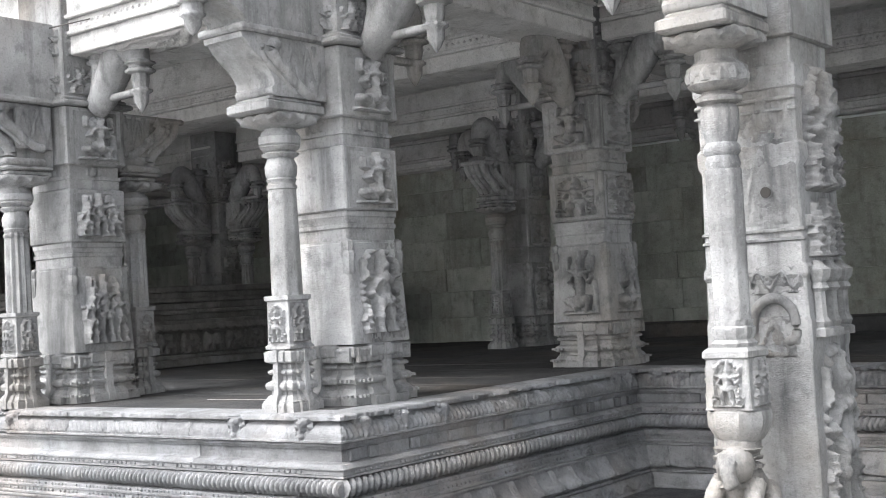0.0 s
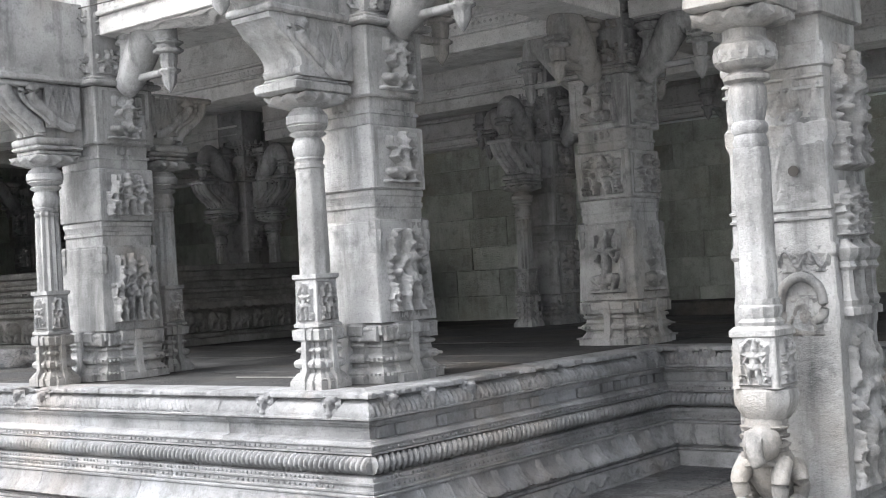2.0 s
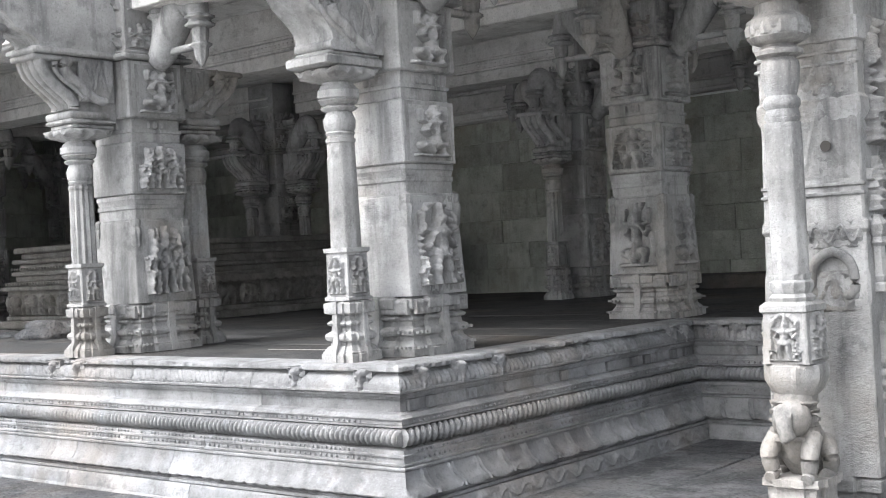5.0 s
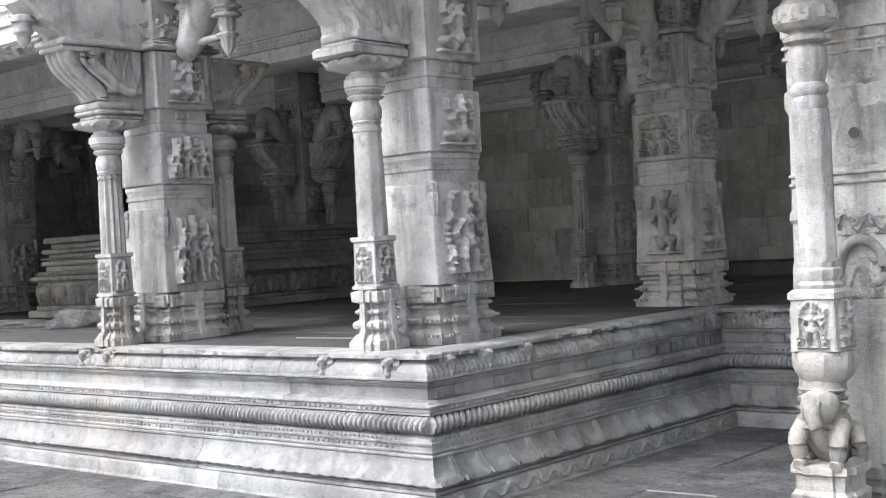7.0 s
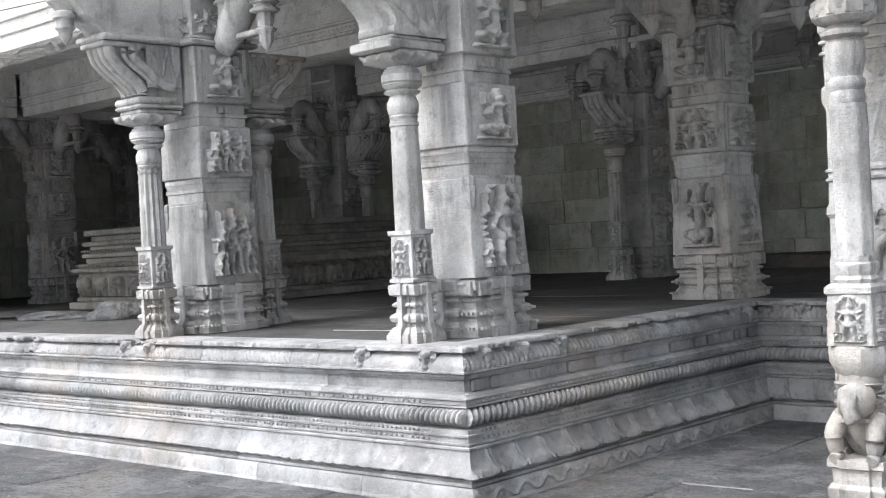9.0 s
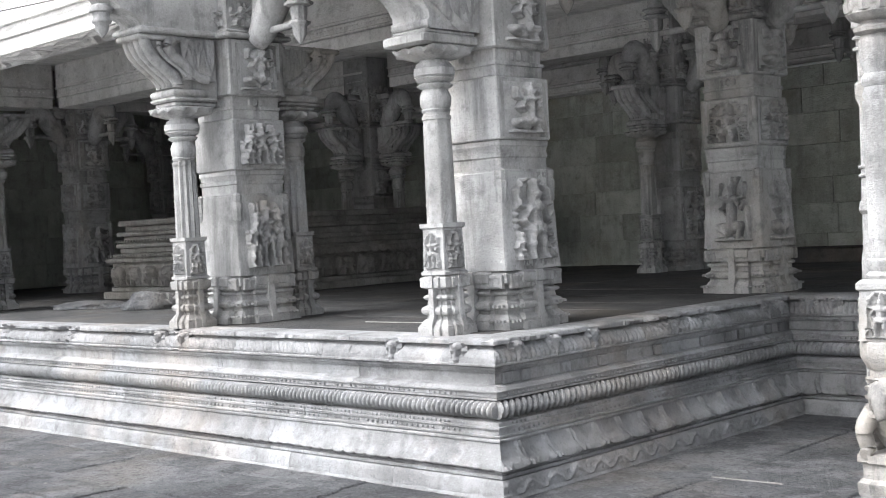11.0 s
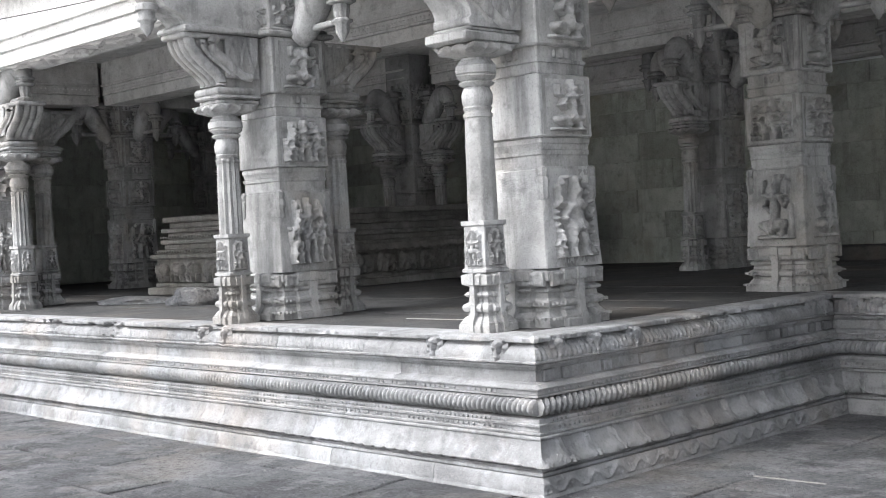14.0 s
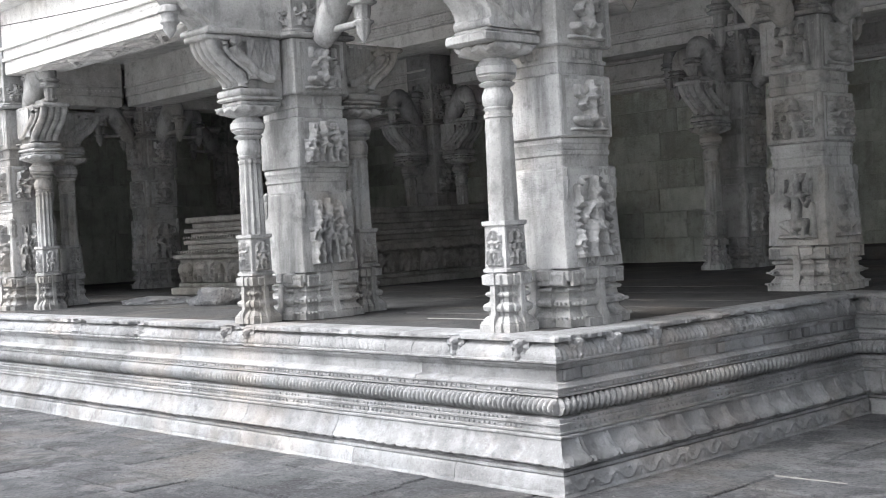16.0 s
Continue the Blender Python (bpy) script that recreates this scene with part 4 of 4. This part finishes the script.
# ---- the tall pillar that stands on the court ----
def tall_pillar(x, y):
    ob = thing("carved_pillar", pose(x, y, 0), "tall pale granite pillar standing on the court before the platform", "pillar", "carved pillars of the hall", "thing")
    g = Geo().stack(RATHA, base_mouldings(0, 0.4, 0.3, 0.06), jitter=0.003)
    part("pedestal", g.mesh("pedestal", True, 30), M_PILLAR, ob)
    g = Geo().stack(SQUARE, [(0.4, 0.3), (0.8, 0.298), (1.3, 0.292), (1.34, 0.3), (1.46, 0.3), (1.5, 0.29), (1.7, 0.288), (1.72, 0.3), (1.76, 0.3), (1.78, 0.286), (2.3, 0.28), (2.34, 0.295), (2.42, 0.295), (2.44, 0.28), (2.72, 0.28), (2.73, 0.3), (2.85, 0.3), (2.86, 0.27), (3.0, 0.275)], jitter=0.003)
    part("shaft", g.mesh("shaft", True, 30), M_PILLAR, ob)
    g = Geo().stack(SQUARE, [(3.0, 0.295), (3.01, 0.308), (3.49, 0.308), (3.5, 0.295)], jitter=0.002)
    g.box(-0.37, 0.37, -0.37, 0.37, 3.502, 3.55, 0.012)
    g.box(-0.3, 0.3, -0.3, 0.3, 3.55, 4.69, 0.008)
    part("upper_block", g.mesh("upper_block", True, 30), M_PILLAR, ob)
    for rz0, w, h, fn, depth in ((0.42, 0.5, 0.95, upright_form, 0.1), (1.8, 0.46, 0.34, crowd_form, 0.07), (2.16, 0.44, 0.72, upright_form, 0.12)):
        part("carved_relief", relief("carved_relief", w, h, depth, fn, 70, 130), M_PILLAR, ob, "deeply undercut worn carving on the pillar's flank", pose(0.27, 0.0, rz0, 0, 0, 90))
    for sy in (-0.17, 0.0, 0.17):
        g = Geo().lathe([(1.38, 0.07), (1.42, 0.07), (1.43, 0.05), (1.46, 0.062), (1.49, 0.045), (1.62, 0.042), (1.64, 0.065), (1.67, 0.05), (1.7, 0.075), (1.74, 0.08), (1.76, 0.05), (1.79, 0.02)], n=24, lobes=8, depth=0.15)
        part("turret", g.mesh("turret"), M_PILLAR, ob, "small carved turret on the flank", pose(0.3, sy, 0))
    g = Geo().tube(arc([(-0.02, -0.3, 1.42), (0.0, -0.3, 1.54), (0.1, -0.3, 1.6), (0.2, -0.3, 1.54), (0.22, -0.3, 1.4), (0.17, -0.3, 1.36)], 5), [0.028] * 26, 8)
    part("arch", g.mesh("arch", True, 60), M_PILLAR, ob, "small raised stone arch")
    for za in (1.9, 1.95, 2.6, 2.66):
        part("fillet", Geo().box(-0.292, 0.292, -0.298, -0.25, za, za + 0.022, 0.006).mesh("fillet"), M_PILLAR, ob)
    part("carved_relief", relief("carved_relief", 0.3, 0.15, 0.022, scroll_form, 50, 26), M_PILLAR, ob, "", pose(0.12, -0.286, 1.62))
    part("carved_relief", relief("carved_relief", 0.5, 0.5, 0.012, scroll_form, 60, 60), M_PILLAR, ob, "", pose(0.02, -0.284, 1.99))
    part("carved_relief", relief("carved_relief", 0.4, 0.22, 0.025, scroll_form, 26, 16), M_PILLAR, ob, "", pose(0.05, -0.292, 1.28))
    part("carved_relief", relief("carved_relief", 0.42, 0.3, 0.025, scroll_form, 26, 20), M_PILLAR, ob, "", pose(0.05, -0.28, 2.44))
    # No hole is cut: a black disc gives its dark inside.
    g = Geo().lathe([(0.0, 0.026), (0.004, 0.03), (0.01, 0.03)], n=14)
    part("hole_disc", g.mesh("hole_disc"), M_CABLE, ob, "small black disc in place of the shade inside a drilled hole", pose(0.1, -0.294, 2.17, 90))
    col = new("colonnette")
    col.parent = ob
    col.matrix_basis = pose(0, -0.6, 0)
    tagged(col, "slender fluted colonnette on a crouching carved beast")
    g = Geo().stack(RATHA, [(0, 0.19), (0.12, 0.19), (0.14, 0.17), (0.2, 0.15), (0.24, 0.17), (0.3, 0.175), (0.32, 0.15), (0.4, 0.15), (0.41, 0.175), (0.45, 0.175)], jitter=0.003)
    part("pedestal", g.mesh("pedestal", True, 30), M_PILLAR, col)
    g = Geo()
    g.tube(arc([(0, 0.14, 0.5), (0, 0.05, 0.58), (0, -0.02, 0.68), (0, -0.03, 0.8), (0, 0.0, 0.87)]), [0.1, 0.115, 0.125, 0.13, 0.13, 0.13, 0.13, 0.13, 0.13, 0.13, 0.128, 0.125, 0.12, 0.115, 0.11, 0.11, 0.11, 0.11, 0.11, 0.11, 0.11, 0.11, 0.11, 0.11, 0.11], 12)
    for sx in (-1, 1):
        for pts in (((0.09, -0.06, 0.66), (0.11, -0.14, 0.58), (0.1, -0.13, 0.48), (0.1, -0.17, 0.455)), ((0.1, 0.08, 0.62), (0.15, 0.02, 0.56), (0.13, 0.06, 0.47), (0.13, -0.02, 0.455))):
            leg_geo = Geo().tube(arc([(sx * a, b, c) for a, b, c in pts]), [0.058 - 0.0015 * k for k in range(19)], 8)
            part("leg", leg_geo.mesh("leg", True, 60), M_PILLAR, col)
    g.lathe([(0.66, 0.02), (0.7, 0.085), (0.76, 0.1), (0.82, 0.085), (0.86, 0.03)], 0.02, -0.13, 12)
    g.tube(arc([(0.02, -0.2, 0.78), (0.03, -0.24, 0.72), (0.05, -0.24, 0.66)]), [0.05, 0.05, 0.05, 0.048, 0.046, 0.045, 0.044, 0.043, 0.042, 0.04, 0.038, 0.035, 0.03], 8)
    for k in range(5):
        g.lathe([(0.63 + 0.045 * k, 0.05), (0.645 + 0.045 * k, 0.135 - 0.004 * k), (0.665 + 0.045 * k, 0.13), (0.672 + 0.045 * k, 0.06)], 0.0, -0.045, 30, 15, 0.16)
    g.v = [tuple(Vector(p) + noise.noise_vector(Vector(p) * 14) * 0.014) for p in g.v]
    part("beast", g.mesh("beast", True, 60), M_PILLAR, col, "worn crouching carved beast of pale stone")
    g = Geo().stack(OCTA, [(0.86, 0.09), (0.89, 0.12), (0.95, 0.15), (1.0, 0.155), (1.03, 0.15), (1.04, 0.13)], jitter=0.002)
    g.stack(SQUARE, [(1.04, 0.13), (1.05, 0.125), (1.3, 0.118), (1.31, 0.13), (1.34, 0.13), (1.36, 0.11)], jitter=0.002)
    g.lathe([(1.34, 0.105), (1.38, 0.12), (1.4, 0.1), (1.43, 0.115), (1.46, 0.115), (1.47, 0.1), (1.5, 0.105)], n=24, lobes=12, depth=0.08)
    part("die", g.mesh("die", True, 35), M_PILLAR, col)
    for rz in (0, 90, 270):
        c, s = math.cos(radians(rz)), math.sin(radians(rz))
        part("carved_relief", made("c_rel2", lambda: relief("carved_relief", 0.2, 0.26, 0.035, upright_form, 36, 46)), M_PILLAR, col, "", pose(s * 0.12, -c * 0.12, 1.05, 0, 0, rz))
    g = Geo().lathe([(1.5, 0.1), (1.8, 0.1), (2.2, 0.102), (2.29, 0.1)], n=32, lobes=8, depth=0.12)
    part("shaft", g.mesh("shaft", True, 50), M_PILLAR, col)
    g = Geo().lathe([(2.29, 0.085), (2.32, 0.098), (2.36, 0.085), (2.38, 0.1), (2.41, 0.1), (2.43, 0.082), (2.46, 0.09), (2.52, 0.105), (2.6, 0.105), (2.63, 0.085), (2.645, 0.125), (2.665, 0.13), (2.69, 0.09), (2.72, 0.09)], n=32, lobes=8, depth=0.06)
    g.stack(OCTA, [(2.7, 0.095), (2.715, 0.13), (2.74, 0.15), (2.77, 0.142), (2.78, 0.152), (2.83, 0.148), (2.85, 0.12), (2.87, 0.105), (2.93, 0.105)], jitter=0.002)
    g.lathe([(2.735, 0.12), (2.75, 0.165), (2.79, 0.17), (2.825, 0.15), (2.835, 0.12)], n=48, lobes=12, depth=0.12)
    part("bell", g.mesh("bell", True, 50), M_PILLAR, col)
    part("abacus", cache["c_abacusFalse"], M_PILLAR, col, "petalled stone abacus under a slab", pose(0, 0, 1.0))
    part("corbel", cache["c_corbelFalse"], M_PILLAR, ob, "S-shaped fluted stone corbel", pose(0, -0.61, 1.0))
    beam_end(ob, 1.0)
    trunk_bracket(ob, "-x", 3.53)
    trunk_bracket(ob, "+x", 3.53)
    return ob


tall_pillar(2.58, 0.85)

# curling brackets standing on the back wall's top course
for bx in (-2.45, 0.6, -6.4):
    wall_bracket = thing("wall_bracket", pose(bx, 10.98, 1.34), "dim curling stone bracket over the back wall", "bracket", "brackets over the back wall")
    trunk_bracket(wall_bracket, "-y")

# ---- the stepped stage inside the hall ----
stage = thing("stage", pose(0, 0, 1.0), "stepped granite stage with a worn carved frieze", "stage")
SX, SX0, SY0, SY1 = -7.62, -10.05, 3.25, 9.9
for name, z0, z1, inset in (("base_step", 0.0, 0.1, -0.1), ("base_step", 0.1, 0.16, -0.02), ("frieze_core", 0.16, 0.5, 0.015), ("cornice_step", 0.5, 0.56, -0.06), ("cornice_step", 0.56, 0.62, 0.01), ("upper_step", 0.62, 0.7, 0.09), ("upper_step", 0.7, 0.76, 0.05), ("upper_step", 0.76, 0.86, 0.13), ("upper_step", 0.86, 0.92, 0.06), ("upper_step", 0.92, 1.0, 0.15), ("top_slab", 1.0, 1.08, 0.08)):
    part(name, Geo().box(SX0 + inset, SX - inset, SY0 + inset, SY1, z0 + 0.001, z1, 0.012).mesh(name, True, 30), M_STAGE, stage)
w = 1.2
k = 0
y = SY0 + 0.62
while y < SY1 - 0.5:
    part("frieze", made("s_frieze", lambda: relief("frieze", 1.2, 0.33, 0.09, beast_form(3), 130, 44)), M_STAGE, stage, "frieze of rounded walking beasts, worn", pose(SX - 0.014, y, 0.165, 0, 0, 90))
    y += 1.21
for k in range(2):
    part("frieze", cache["s_frieze"], M_STAGE, stage, "frieze of rounded walking beasts, worn", pose(SX - 0.61 - 1.21 * k, SY0 + 0.014, 0.165))
g = Geo()
for xa, xb, za in ((SX0, SX, 0.605), (SX0, SX, 0.81)):
    q = xa
    while q < xb:
        g.box(q, q + 0.035, SY0 - 0.02 + (0.1 if za > 0.7 else 0.0), SY0 + 0.2, za - 0.03, za, 0.004)
        q += 0.07
tagged(part("tooth_row", g.mesh("tooth_row", True, 30), M_STAGE, stage), "row of small stone teeth", kind="stuff")
g = Geo()
rings = []
for i in range(241):
    yy = SY0 - 0.08 + (SY1 - SY0) * i / 240
    d = 0.035 * abs(math.sin(i * math.pi / 6))
    rings.append([(SX + 0.08, yy, 0.53), (SX + 0.12, yy, 0.5 - d), (SX + 0.13, yy, 0.51 - d), (SX + 0.1, yy, 0.57)])
g.rings(rings)
part("scalloped_edge", g.mesh("scalloped_edge", True, 50), M_STAGE, stage)


def boulder(name, m, size, label, seed, flat=1.0):
    bm = bmesh.new()
    bmesh.ops.create_icosphere(bm, subdivisions=4, radius=1.0)
    for v in bm.verts:
        n = noise.noise(v.co * 1.4 + Vector((seed, 0, 0))) * 0.3 + noise.noise(v.co * 4 + Vector((0, seed, 0))) * 0.08
        v.co = v.co * (1 + n)
        v.co.x, v.co.y, v.co.z = v.co.x * size[0], v.co.y * size[1], max(v.co.z, -0.35) * size[2] + 0.35 * size[2]
    me = bpy.data.meshes.new(name)
    bm.to_mesh(me)
    bm.free()
    me.polygons.foreach_set("use_smooth", [True] * len(me.polygons))
    me.materials.append(M_GROUND)
    ob = new(name, me)
    ob.matrix_basis = m
    return tagged(ob, label, "stone")


boulder("carved_stone", pose(-6.75, 1.75, 1.0, 0, 0, 35), (0.32, 0.2, 0.17), "rounded worn carved stone lying on the hall floor", 2.0)
boulder("flat_stone", pose(-8.3, 1.9, 1.0, 0, 0, 20), (0.55, 0.35, 0.06), "flat grey stone slab lying before the stage", 6.0)

# ---- small things ----
for ax, ay, az, n_, gap in ((-2.2, 0.88, 1.006, 8, 0.09), (0.93, 1.06, 0.006, 6, 0.085)):
    g = Geo()
    for k in range(n_):
        g.box(ax + gap * k, ax + gap * (k + 1), ay - 0.009 + 0.004 * k, ay + 0.009 + 0.004 * k, az - 0.012, az + 0.003, 0.002)
    tagged(part("joint_line", g.mesh("joint_line"), M_MORTAR, hall_floor if az > 0.5 else court), "pale lime line on the stone")
g = Geo().tube([(-12 + 0.5 * k, 0.3 + 0.012 * k, 4.62 - 0.03 * k + 0.0009 * (k - 9) ** 2) for k in range(19)], [0.006] * 19, 6)
tagged(part("cable", g.mesh("cable"), M_CABLE), "thin dark cable strung along the front beams", "cable")
g = Geo().tube([(-6.5, WALL_Y - 0.05, 3.84), (6.4, WALL_Y - 0.05, 3.84)], [0.018, 0.018], 8)
tagged(part("pipe", g.mesh("pipe"), M_PIPE), "thin pale pipe fixed along the back wall", "pipe")

rnd = random.Random(21)
g = Geo()
for k in range(170):
    px, py = rnd.uniform(-9, 3.2), rnd.uniform(-3.2, 3.4)
    if px < 0.35 and py > -0.35:
        continue
    r = rnd.choice((0.006, 0.008, 0.01, 0.016))
    ring = [(px + r * rnd.uniform(0.6, 1.2) * math.cos(t), py + r * rnd.uniform(0.6, 1.2) * math.sin(t), 0.004) for t in (0, 1.3, 2.5, 3.8, 5.1)]
    g.add(ring + [(px, py, 0.004 + r * 0.8)], [(i, (i + 1) % 5, 5) for i in range(5)])
tagged(part("pebbles", g.mesh("pebbles", False), M_MORTAR), "scattered pale stone chips on the paving", "chips", kind="stuff")
